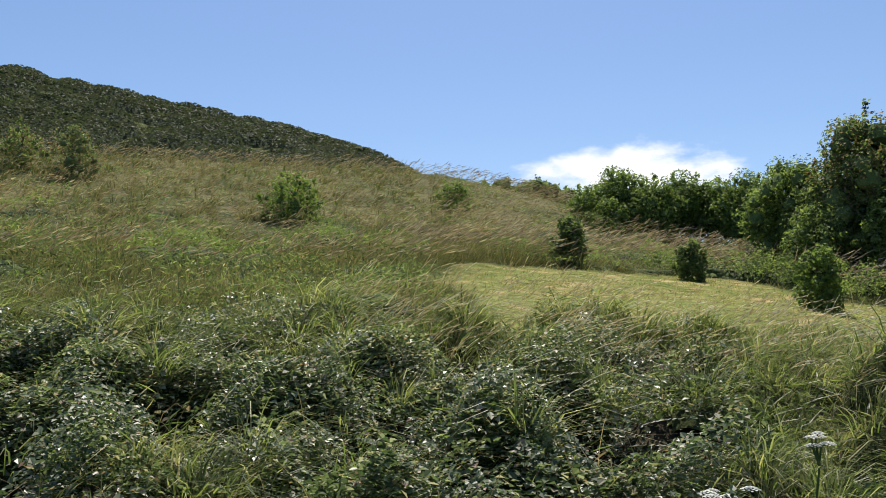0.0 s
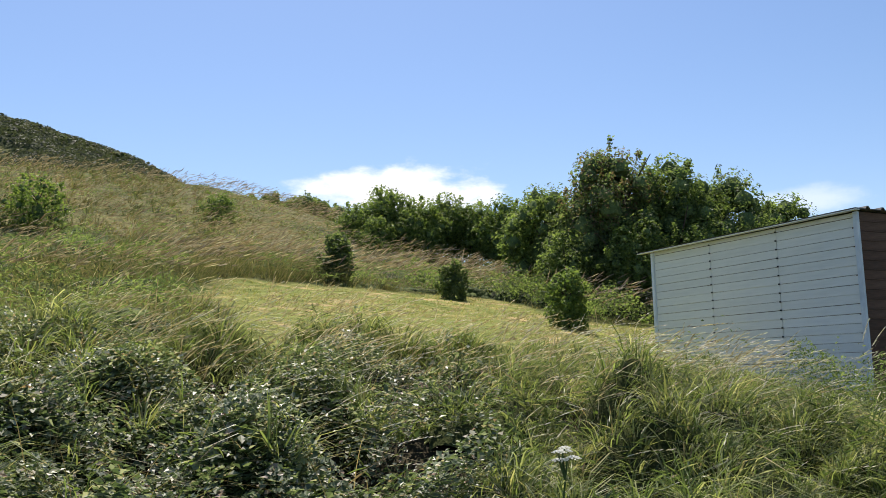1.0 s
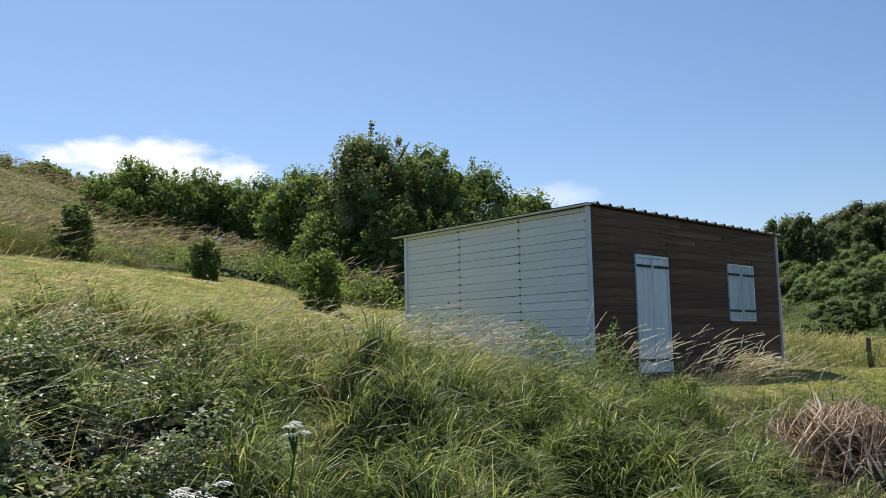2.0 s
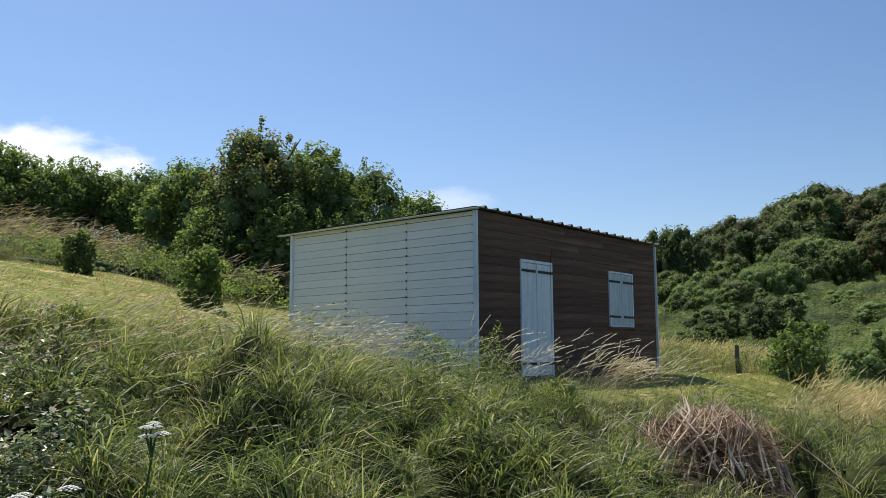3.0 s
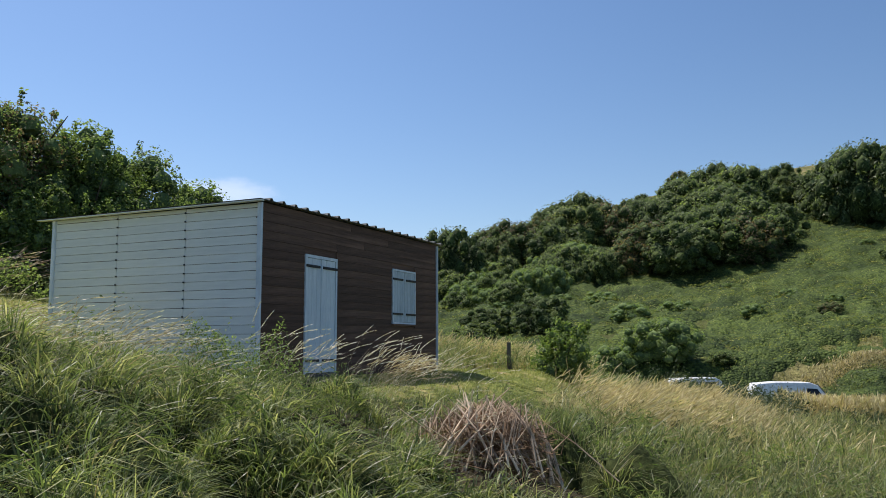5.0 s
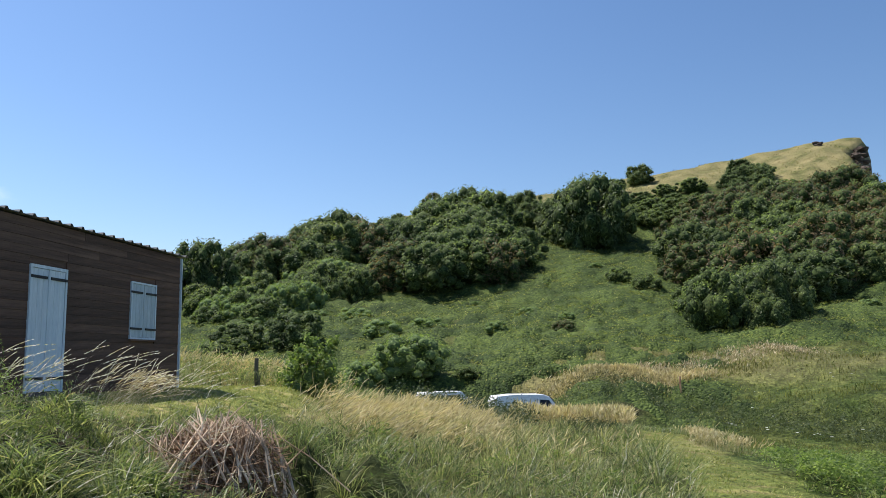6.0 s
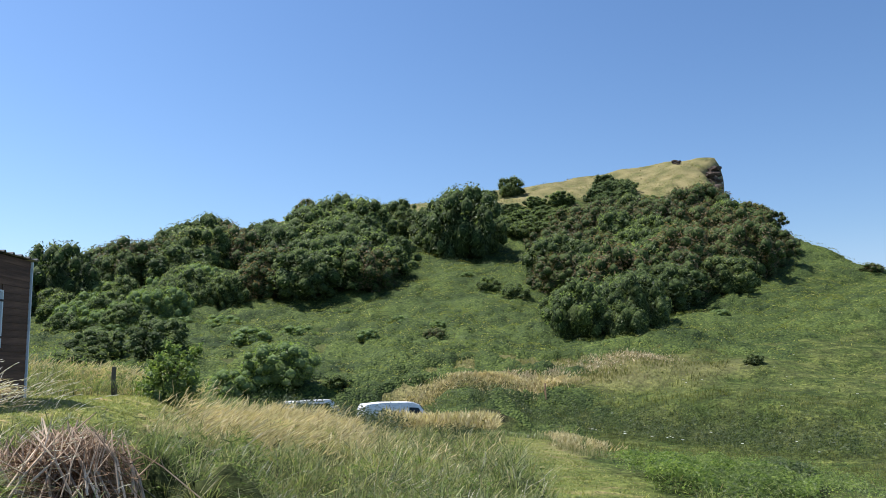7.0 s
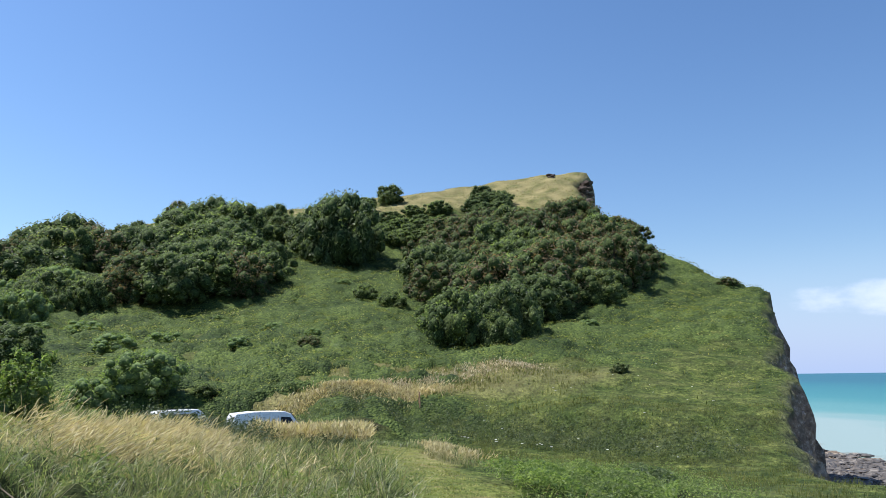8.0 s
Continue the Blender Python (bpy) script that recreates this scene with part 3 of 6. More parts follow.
bm.free()
me.materials.append(WATER)
tagged(new("water", me), "calm turquoise sea, paler over the shallows", "sea", kind="structure")


# ---- the hut ----
HX, HY = 6.42, 4.47          # length of the brown front, depth of the white side
TOP, BACK = 2.69, 2.67       # wall height at the front and at the back
DOOR, WIN = (1.24, 2.23, 0.0, 2.0), (4.34, 5.34, 0.91, 2.01)


def hut():
    h = thing("hut", 0, 0, 0, "flat-roofed wooden hut, white side boards and dark brown front", "hut")
    # front wall with its two openings, side and back walls
    for x0, x1, z0, z1 in ((0.02, DOOR[0], -0.5, TOP), (DOOR[1], WIN[0], -0.5, TOP), (WIN[1], HX - 0.02, -0.5, TOP),
                           (DOOR[0], DOOR[1], DOOR[3], TOP), (WIN[0], WIN[1], WIN[3], TOP), (WIN[0], WIN[1], -0.5, WIN[2]), (DOOR[0], DOOR[1], -0.5, -0.02)):
        front = part("wall_panel", boxed(x0, x1, 0.03, 0.11, z0, z1), BROWN_BOARD, h)
    bm = bmesh.new()
    vs = [bm.verts.new((x, y, z)) for x in (0.03, 0.10) for y, z in ((0.11, -0.5), (HY, -0.5), (HY, BACK - 0.03), (0.11, TOP - 0.03))]
    for f in ((0, 1, 2, 3), (7, 6, 5, 4), (0, 4, 5, 1), (1, 5, 6, 2), (2, 6, 7, 3), (3, 7, 4, 0)):
        bm.faces.new([vs[i] for i in f])
    side = part("wall", bm, BROWN_BOARD, h)
    part("wall", boxed(HX - 0.10, HX - 0.03, 0.11, HY, -0.5, BACK - 0.03), BROWN_BOARD, h)
    part("wall", boxed(0.10, HX - 0.10, HY - 0.08, HY - 0.01, -0.5, BACK - 0.03), BROWN_BOARD, h)
    # roof: ribbed sheets laid from front to back, with pale verge
    bm = bmesh.new()
    xs, zs = [], []
    pitch, x = 0.335, -0.10
    while x < HX + 0.10:
        for dx, dz in ((0, 0), (0.235, 0), (0.258, 0.040), (0.300, 0.040), (0.335, 0)):
            if not xs or x + dx > xs[-1] + 1e-4:
                xs.append(x + dx)
                zs.append(dz)
        x += pitch
    rows = []
    for y, z in ((-0.06, TOP + 0.030), (HY * 0.5, (TOP + BACK) / 2 + 0.028), (HY + 0.30, BACK + 0.025)):
        rows.append([[bm.verts.new((a, y, z + b + t)) for a, b in zip(xs, zs)] for t in (0.0, 0.012)])
    for r0, r1 in zip(rows, rows[1:]):
        for i in range(len(xs) - 1):
            bm.faces.new((r0[1][i], r0[1][i + 1], r1[1][i + 1], r1[1][i]))
            bm.faces.new((r0[0][i], r1[0][i], r1[0][i + 1], r0[0][i + 1]))
    for r in (rows[0], rows[-1]):
        for i in range(len(xs) - 1):
            bm.faces.new((r[0][i], r[0][i + 1], r[1][i + 1], r[1][i]))
    part("roof", bm, ROOFING, h, "grey ribbed roofing sheets")
    bm = bmesh.new()
    vs = [bm.verts.new((x, y, z)) for x in (-0.115, -0.02) for y, z in ((-0.07, TOP + 0.006), (HY + 0.30, BACK + 0.004), (HY + 0.30, BACK + 0.018), (-0.07, TOP + 0.022))]
    for f in ((0, 1, 2, 3), (7, 6, 5, 4), (0, 4, 5, 1), (1, 5, 6, 2), (2, 6, 7, 3), (3, 7, 4, 0)):
        bm.faces.new([vs[i] for i in f])
    part("verge_board", bm, WHITE_BOARD, h, "pale verge board along the roof edge")

    # corner boards
    for x0, x1, y0, y1, z1 in ((-0.03, 0.018, -0.025, 0.05, TOP - 0.005), (-0.028, 0.03, HY - 0.05, HY + 0.012, BACK - 0.005), (HX - 0.006, HX + 0.020, -0.025, 0.03, TOP - 0.005)):
        part("corner_board", boxed(x0, x1, y0, y1, -0.35, z1, bevel=0.004), SHUTTER, h, "white corner board")
    # door: frame, two leaves with strap hinges
    x0, x1, z0, z1 = DOOR
    bm = boxed(x0, x0 + 0.05, -0.012, 0.09, z0, z1)
    box(bm, x1 - 0.05, x1, -0.012, 0.09, z0, z1)
    box(bm, x0 + 0.05, x1 - 0.05, -0.012, 0.09, z1 - 0.05, z1)
    part("door_frame", bm, SHUTTER, h, "pale painted door frame")
    part("threshold", boxed(x0 - 0.03, x1 + 0.03, -0.05, 0.1, z0 - 0.08, z0, bevel=0.006), POST, h, "dark worn threshold")
    mid = (x0 + x1) / 2
    for a, b, hinge in ((x0 + 0.055, mid - 0.006, 1), (mid + 0.006, x1 - 0.055, -1)):
        bm = bmesh.new()
        n = 3
        for i in range(n):
            box(bm, a + (b - a) * i / n + 0.002, a + (b - a) * (i + 1) / n - 0.002, 0.0, 0.035, z0 + 0.015, z1 - 0.056, bevel=0.003)
        leaf = part("door", bm, SHUTTER, h, "pale blue-white plank door leaf")
        for z in (z1 - 0.19, z0 + 0.22):
            s0, s1 = (a - 0.05, b - 0.06) if hinge > 0 else (a + 0.03, b + 0.05)
            part("hinge", boxed(s0, s1, -0.022, -0.001, z - 0.022, z + 0.022, bevel=0.003), IRON, leaf, "black iron strap hinge")
        if hinge < 0:
            part("cover_strip", boxed(a - 0.03, a + 0.012, -0.016, -0.001, z0 + 0.02, z1 - 0.06, bevel=0.003), SHUTTER, leaf)
    # window shutters
    x0, x1, z0, z1 = WIN
    bm = boxed(x0, x0 + 0.04, -0.012, 0.09, z0, z1)
    box(bm, x1 - 0.04, x1, -0.012, 0.09, z0, z1)
    box(bm, x0 + 0.04, x1 - 0.04, -0.012, 0.09, z1 - 0.035, z1)
    box(bm, x0 + 0.04, x1 - 0.04, -0.012, 0.09, z0, z0 + 0.035)
    part("window_frame", bm, SHUTTER, h, "pale painted window frame")
    part("sill", boxed(x0 - 0.03, x1 + 0.03, -0.045, 0.05, z0 - 0.035, z0 - 0.002, bevel=0.004), BROWN_BOARD, h)
    mid = (x0 + x1) / 2
    for a, b, hinge in ((x0 + 0.045, mid - 0.005, 1), (mid + 0.005, x1 - 0.045, -1)):
        bm = bmesh.new()
        n = 3
        for i in range(n):
            box(bm, a + (b - a) * i / n + 0.002, a + (b - a) * (i + 1) / n - 0.002, 0.0, 0.03, z0 + 0.04, z1 - 0.04, bevel=0.003)
        leaf = part("shutter", bm, SHUTTER_GREY, h, "closed grey-white plank shutter")
        for z in (z1 - 0.20, z0 + 0.20):
            s0, s1 = (a - 0.05, b - 0.07) if hinge > 0 else (a + 0.07, b + 0.05)
            part("hinge", boxed(s0, s1, -0.022, -0.001, z - 0.02, z + 0.02, bevel=0.003), IRON, leaf, "black iron strap hinge")

    return h, front, side


HUT, FRONT_WALL, SIDE_WALL = hut()


# ---- trees and bushes ----
def crown_mesh(name, lobes, count, size, mats, seed, core=0.8, upright=0.9, fine=1, sprigs=0, heart=None, stray=0.42):
    """Leaves over uneven lobes (x, y, z, rx, ry, rz), with gaps, round darker hearts."""
    g = np.random.default_rng(seed)
    lob = np.array(lobes)
    area = (lob[:, 3] * lob[:, 5]) ** 1.0
    which = g.choice(len(lob), count, p=area / area.sum())
    d = g.normal(size=(count, 3))
    d /= np.linalg.norm(d, axis=1, keepdims=True)
    # sprays: leaves gather round points of the lobe
    spray = g.normal(size=(max(8, count // 9), 3))
    spray /= np.linalg.norm(spray, axis=1, keepdims=True)
    d = spray[g.integers(0, len(spray), count)] + 0.3 * g.normal(size=(count, 3))
    d /= np.linalg.norm(d, axis=1, keepdims=True)
    r = (1.03 if heart else 1.14) - stray * g.random(count) ** 1.4 + 0.06 * np.sin(9 * d[:, 0] + which) * np.sin(8 * d[:, 2] + 2 * which)
    p = lob[which, :3] + d * lob[which, 3:] * r[:, None]
    nrm = d + 0.6 * g.normal(size=(count, 3)) + np.array([0, 0, upright])
    if sprigs:
        k = count // 5
        root = g.integers(0, count, sprigs)[g.integers(0, sprigs, k)]
        along = g.random(k)
        away = d[root] * 0.5 + np.array([0, 0, 0.8]) + 0.25 * np.sin(root[:, None] * np.array([1.3, 2.1, 0.7]))
        p[:k] = p[root] + away * (along * lob[:, 5].mean() * 0.55)[:, None] + size * 0.45 * g.normal(size=(k, 3))
    v, f = leaves(p, nrm, size * g.uniform(0.6, 1.35, count), 0.62, bool(heart))
    fm = np.repeat(g.choice(len(mats), count, p=[m[1] for m in mats]), 1 if heart else 2) + 1
    hv, hf = [], []
    # solid hearts added inside the lobes; their tone stands for inner shade
    if core:
        for k, (x, y, z, rx, ry, rz) in enumerate(lobes):
            bm = bmesh.new()
            bmesh.ops.create_icosphere(bm, subdivisions=fine, radius=1.0)
            c = np.array([q.co[:] for q in bm.verts])
            c *= (core * (1 + 0.14 * np.sin(5 * c[:, :1] + k) * np.sin(4 * c[:, 1:2]) + 0.08 * np.sin(9 * c[:, 2:])))
            hv.append(c * (rx, ry, rz) + (x, y, z))
            hf.append(np.array([[q.index for q in t.verts] for t in bm.faces]))
            bm.free()
        cv, cf = stack(*zip(hv, hf))
        v2, f2 = stack((cv, cf), (v, f))
        fm = np.concatenate([np.zeros(len(cf), int), fm])
    else:
        v2, f2 = v, f
    return mesh_from(name, v2, f2, [heart or CORE] + [m[0] for m in mats], face_mat=fm, smooth=bool(heart))


def dome_lobes(g, radius, tall, n, low=0.0, plump=0.34):
    """Overlapping billows over a rounded crown that reaches from low to tall."""
    out, mid = [], tall * (1 + low) / 2
    for i in range(n):
        c = 1 - 1.75 * (i + 0.5) / n
        a, q = 2.39996 * i + g.normal(0, 0.3), math.sqrt(max(0.0, 1 - c * c))
        r = radius * plump * g.uniform(0.72, 1.28)
        rz = min(r, tall * 0.24)
        side, rise_ = max(0.1, radius - r) * g.uniform(0.62, 1.14), (tall * (1 - low) / 2 - rz) * g.uniform(0.78, 1.08)
        out.append((side * q * math.cos(a), side * q * math.sin(a), mid + rise_ * c, r, r, rz))
    out.append((0, 0, mid - 0.1 * tall, radius * 0.66, radius * 0.66, tall * (1 - low) * 0.36))
    return out


def trunk_mesh(tall, radius, g, limbs=5):
    bm = bmesh.new()
    tube(bm, [(0, 0, -0.4), (0.05, 0.02, tall * 0.25), (0.02, -0.06, tall * 0.55), (0.1, 0.0, tall * 0.86)], [radius * 1.3, radius, radius * 0.7, radius * 0.2], 7)
    for i in range(limbs):
        a, z = 2.4 * i + g.random(), tall * g.uniform(0.15, 0.5)
        r = tall * g.uniform(0.2, 0.38)
        tube(bm, [(0, 0, z), (r * 0.5 * math.cos(a), r * 0.5 * math.sin(a), z + r * 0.5), (r * math.cos(a), r * math.sin(a), z + r * 1.1)],
             [radius * 0.55, radius * 0.35, radius * 0.1], 5)
    return bm


def bush(name, x, y, radius, tall, leaf, count, mats, label, category, seed, group="", lobes=16, core=0.78, low=0.0, plump=0.34):
    g = np.random.default_rng(seed)
    low = -0.3 if tall < 2.7 else low
    t = thing(name, x, y, height(x, y), label, category, group)
    part("trunk" if tall > 2 else "stem", trunk_mesh(tall, max(0.02, tall * 0.022), g), BARK, t)
    me = crown_mesh("crown", dome_lobes(g, radius, tall, lobes, low, plump), count, leaf, mats, seed, core, 0.7, 2, max(20, count // 220))
    c = new("crown", me)
    c.parent = t
    return t


G_, D_, B_, R_, F_, W_ = LEAF, LEAF_DARK, LEAF_BRIGHT, LEAF_BROWN, TREE_FAR, BROWN_FAR

# the copse behind the hut
for i, (b, d, top, rad, mats, n, label) in enumerate((
        (38.0, 25.5, 7.32, 1.75, [(G_, 0.45), (R_, 0.35), (D_, 0.2)], 9000, "tall dark green tree with brown-tinged crown"),
        (41.8, 26.0, 6.85, 1.8, [(G_, 0.75), (B_, 0.25)], 9000, "dense green broadleaf tree behind the hut"),
        (45.3, 27.0, 6.6, 1.7, [(G_, 0.7), (D_, 0.3)], 6500, "loose grey-green tree with bare twigs on top"),
        (48.8, 29.5, 6.2, 1.6, [(G_, 0.7), (B_, 0.3)], 5000, "small green tree behind the hut roof"),
        (51.5, 31.0, 5.7, 1.7, [(G_, 0.8), (D_, 0.2)], 4000, "small green tree behind the hut roof"),
        (33.6, 27.0, 6.55, 1.5, [(G_, 0.7), (B_, 0.3)], 6000, "slender green tree at the end of the hedge"),
        (39.9, 27.5, 6.85, 1.7, [(G_, 0.6), (R_, 0.2), (B_, 0.2)], 6000, "dense green broadleaf tree behind the hut"),
        (43.8, 26.2, 5.8, 1.6, [(G_, 0.7), (B_, 0.3)], 6000, "dense green broadleaf tree behind the hut"),
        (37.0, 25.2, 5.2, 1.4, [(D_, 0.6), (G_, 0.4)], 5000, "dark leafy tree in the copse"),
        (36.0, 25.6, 5.6, 1.3, [(D_, 0.7), (G_, 0.3)], 5000, "dark leafy tree in the copse"))):
    x, y = at(b, d)
    bush("tree", x, y, rad, top - height(x, y), 0.105, int(n * 1.9), mats, label, "tree", 20 + i, "copse behind the hut", lobes=40, core=0.5, plump=0.30)
for i, (b, d, top, rad, label) in enumerate(((39.6, 24.0, 4.9, 1.15, "bright green bush in front of the copse"), (43.6, 25.0, 4.8, 1.3, "bright green bush in front of the copse"),
                                             (35.0, 24.4, 4.5, 1.0, "green bush at the field's edge"), (47.3, 25.5, 4.6, 1.3, "bright green bush in front of the copse"))):
    x, y = at(b, d)
    bush("bush", x, y, rad, top - height(x, y), 0.095, 8000, [(B_, 0.35), (G_, 0.65)], label, "bush", 40 + i, lobes=20, core=0.3)
# hedge along the top of the field
for i, (b, top) in enumerate(((21.6, 8.05), (23.2, 8.85), (25.2, 7.95), (26.9, 8.45), (28.8, 7.95), (30.6, 8.1), (32.4, 7.3))):
    x, y = at(b, 37 + 0.6 * math.sin(2.3 * i))
    bush("hedge_bush", x, y, 1.5, max(1.8, top - height(x, y)), 0.13, 8000, [(B_, 0.6), (G_, 0.4)], "bright green hedge bush at the top of the field", "bush", 60 + i, "hedge", lobes=26, core=0.3)
for i, (b, top) in enumerate(((10.9, 13.2), (12.2, 13.0), (13.8, 12.8), (15.2, 13.1), (16.3, 12.7), (17.4, 13.0), (18.6, 12.6), (19.8, 12.2))):
    x, y = at(b, 58)
    bush("tree", x, y, 1.0 + 0.3 * math.sin(3 * i), max(1.5, top - height(x, y)), 0.26, 1500, [(G_, 0.7), (D_, 0.3)], "small dark tree on the skyline", "tree", 80 + i, "skyline trees", lobes=12, core=0.74)
# saplings in the mown field and on the rough slope
for i, (x, y, rad, tall, mats, label) in enumerate((
        (-1.1, 5.75, 0.5, 1.25, [(B_, 0.7), (G_, 0.3)], "young green bush standing in the mown field"),
        (-0.5, 11.8, 0.45, 1.15, [(G_, 0.4), (D_, 0.6)], "small dark bush at the edge of the mown field"),
        (-2.9, 14.2, 0.6, 1.55, [(G_, 0.4), (D_, 0.6)], "dark bush at the foot of the rough bank"),
        (-10.4, 22.6, 1.0, 1.9, [(B_, 0.9), (G_, 0.1)], "young green bush on the rough slope"),
        (-3.4, 27.5, 0.9, 1.3, [(B_, 0.7), (G_, 0.3)], "low bright bush on the rough bank"),
        (2.6, 24.5, 0.9, 1.5, [(B_, 0.7), (G_, 0.3)], "low bright bush on the rough bank"),
        (-20.0, 31.0, 1.2, 2.6, [(D_, 0.7), (R_, 0.3)], "dark straggly bush on the rough slope"),
        (-22.5, 32.5, 1.0, 2.3, [(G_, 0.7), (R_, 0.3)], "dark straggly bush on the rough slope"),
        (11.6, -1.35, 0.76, 1.65, [(B_, 0.7), (G_, 0.3)], "leafy green bush at the edge of the lawn"))):
    bush("bush", x, y, rad * (1.0 if tall < 1.6 else 1.2), tall, 0.085 if tall < 1.4 else 0.11, 3000, mats, label, "bush", 100 + i, lobes=22, core=0.5 if x > 10 else 0.3, plump=0.26)

# far scrub: three crowns of each sort, set out again and again
# dark tone puts the shade inside far crowns into the colour
FAR_CROWN = matted("close far foliage", (0.018, 0.031, 0.010), (0.085, 0.118, 0.034), 26.0)
KINDS, LOW = [], []
for k, mats in enumerate(([(F_, 0.75), (D_, 0.25)], [(F_, 0.35), (G_, 0.65)], [(F_, 0.3), (W_, 0.7)], [(F_, 1.0)], [(B_, 0.75), (G_, 0.25)])):
    g = np.random.default_rng(200 + k)
    heart = CORE if k == 4 else FAR_CROWN
    KINDS.append((crown_mesh("crown", dome_lobes(g, 1.15, 1.75, 46, -0.15, 0.215), 4100, 0.092, mats, 300 + k, 0.74, 0.9, 1, 0, heart, 0.26), trunk_mesh(1.5, 0.05, g, 3)))
    LOW.append((crown_mesh("crown", dome_lobes(g, 1.15, 1.75, 26, -0.15, 0.28), 2300, 0.125, mats, 360 + k, 0.74, 0.9, 1, 0, heart, 0.26), KINDS[-1][1]))
for k, mats in enumerate(([(D_, 0.7), (G_, 0.3)], [(D_, 0.6), (R_, 0.4)])):
    g = np.random.default_rng(230 + k)
    KINDS.append((crown_mesh("crown", dome_lobes(g, 1.0, 1.5, 12), 1400, 0.13, mats, 330 + k, 0.86, 0.7, 1, 0, FAR_CROWN), trunk_mesh(1.2, 0.05, g, 2)))
MADE = {}


def scrub(x, y, size, kind, label, tall=1.0, group="scrub on the headland"):
    """A far tree or bush of that radius."""
    small = size <= 2.5 and kind < len(LOW)
    if (kind, small) not in MADE:
        t = thing("tree" if size > 2.5 else "bush", x, y, height(x, y), label, "tree" if size > 2.5 else "bush", group)
        crown, stem = (LOW if small else KINDS)[kind]
        part("trunk", stem.copy(), BARK, t)
        c = new("crown", crown)
        c.parent = t
        MADE[kind, small] = t
    else:
        t = copy_thing(MADE[kind, small], Matrix.Identity(4))
        t.name = "tree" if size > 2.5 else "bush"
        tagged(t, label, "tree" if size > 2.5 else "bush", group)
    t.matrix_basis = pose(x, y, height(x, y) - (0.13 if size > 2.5 else 0.25) * size * tall, 0, 0, 360 * rng.random()) @ Matrix.Diagonal((size, size, size * tall, 1))
    return t


def copse(cx, cy, rx, ry, turn, n, sizes, kinds, label, tall=1.0):
    a = radians(turn)
    for i in range(n):
        q, th = math.sqrt((i + 0.5) / n), 2.39996 * i
        p, s = rx * q * math.cos(th) + 0.5 * rng.normal(), ry * q * math.sin(th) + 0.5 * rng.normal()
        scrub(cx + p * math.cos(a) - s * math.sin(a), cy + p * math.sin(a) + s * math.cos(a), rng.uniform(*sizes), int(rng.choice(kinds)), label, tall * rng.uniform(0.85, 1.15))


# valley head and its tall trees
for x, y, s, k, tall in ((104, 43.5, 4.6, 0, 1.42), (99, 47, 4.2, 3, 1.1), (108.5, 48, 4.4, 0, 1.15), (113, 43, 3.8, 3, 1.0), (118, 40, 4.2, 0, 1.1)):
    scrub(x, y, s, k, "tall dark green tree at the valley's head", tall)
copse(133, 37, 15, 11, 0, 16, (4.4, 6.2), (0, 3, 0, 2), "dense dark tree at the valley's head")
copse(160, 44, 18, 16, 0, 9, (2.6, 3.8), (0, 3, 1), "dark tree at the valley's head")
copse(123, 8, 15, 8, -35, 18, (3.8, 5.6), (0, 1, 0, 2), "dense dark green tree on the valley side")
copse(146, 15, 15, 11, 0, 14, (4.6, 6.4), (0, 1, 0, 3), "dense dark green tree on the valley side")
copse(147, -12, 7, 5, 0, 6, (5.4, 6.6), (0, 3, 0), "dome-shaped dark green tree on the valley side", 1.3)
copse(164, 4, 10, 8, 0, 10, (3.0, 4.4), (0, 3), "dark tree below the ridge")
copse(178, 18, 12, 14, 0, 9, (2.2, 3.2), (0, 3), "dark tree below the ridge")
copse(172, 38, 11, 11, 0, 10, (1.9, 2.8), (0, 3), "dark tree below the ridge")
copse(97, 33, 11, 9, 20, 26, (1.7, 3.0), (1, 4, 1), "light green bush on the valley side")
copse(113, 25, 10, 7, 10, 20, (2.2, 3.4), (1, 4, 1, 0), "green bush on the valley side")
copse(88, 22, 9, 7, 0, 7, (1.6, 2.6), (4, 4), "low green bush on the valley side", 0.55)
# headland
copse(128, -43, 31, 19, -14, 40, (3.8, 5.8), (0, 2, 2, 1), "dense bush with brown-tinged leaves on the headland")
copse(136, -63, 19, 5, -24, 18, (2.2, 3.2), (1, 2, 1), "dense bush with brown-tinged leaves on the headland", 0.8)
copse(86, -27, 9, 6, -15, 14, (2.4, 3.6), (1, 0, 1), "dense green bush on the headland slope", 1.25)
copse(174, -47, 9, 4.5, -10, 11, (2.4, 3.2), (0, 3), "dark bush below the headland's crest", 0.85)
copse(164, -29, 11, 9, 0, 20, (2.0, 3.4), (1, 0, 1), "low green bush on the headland", 0.65)
copse(160, -50, 13, 8, -20, 20, (2.0, 3.4), (1, 2, 4), "low green bush on the headland", 0.6)
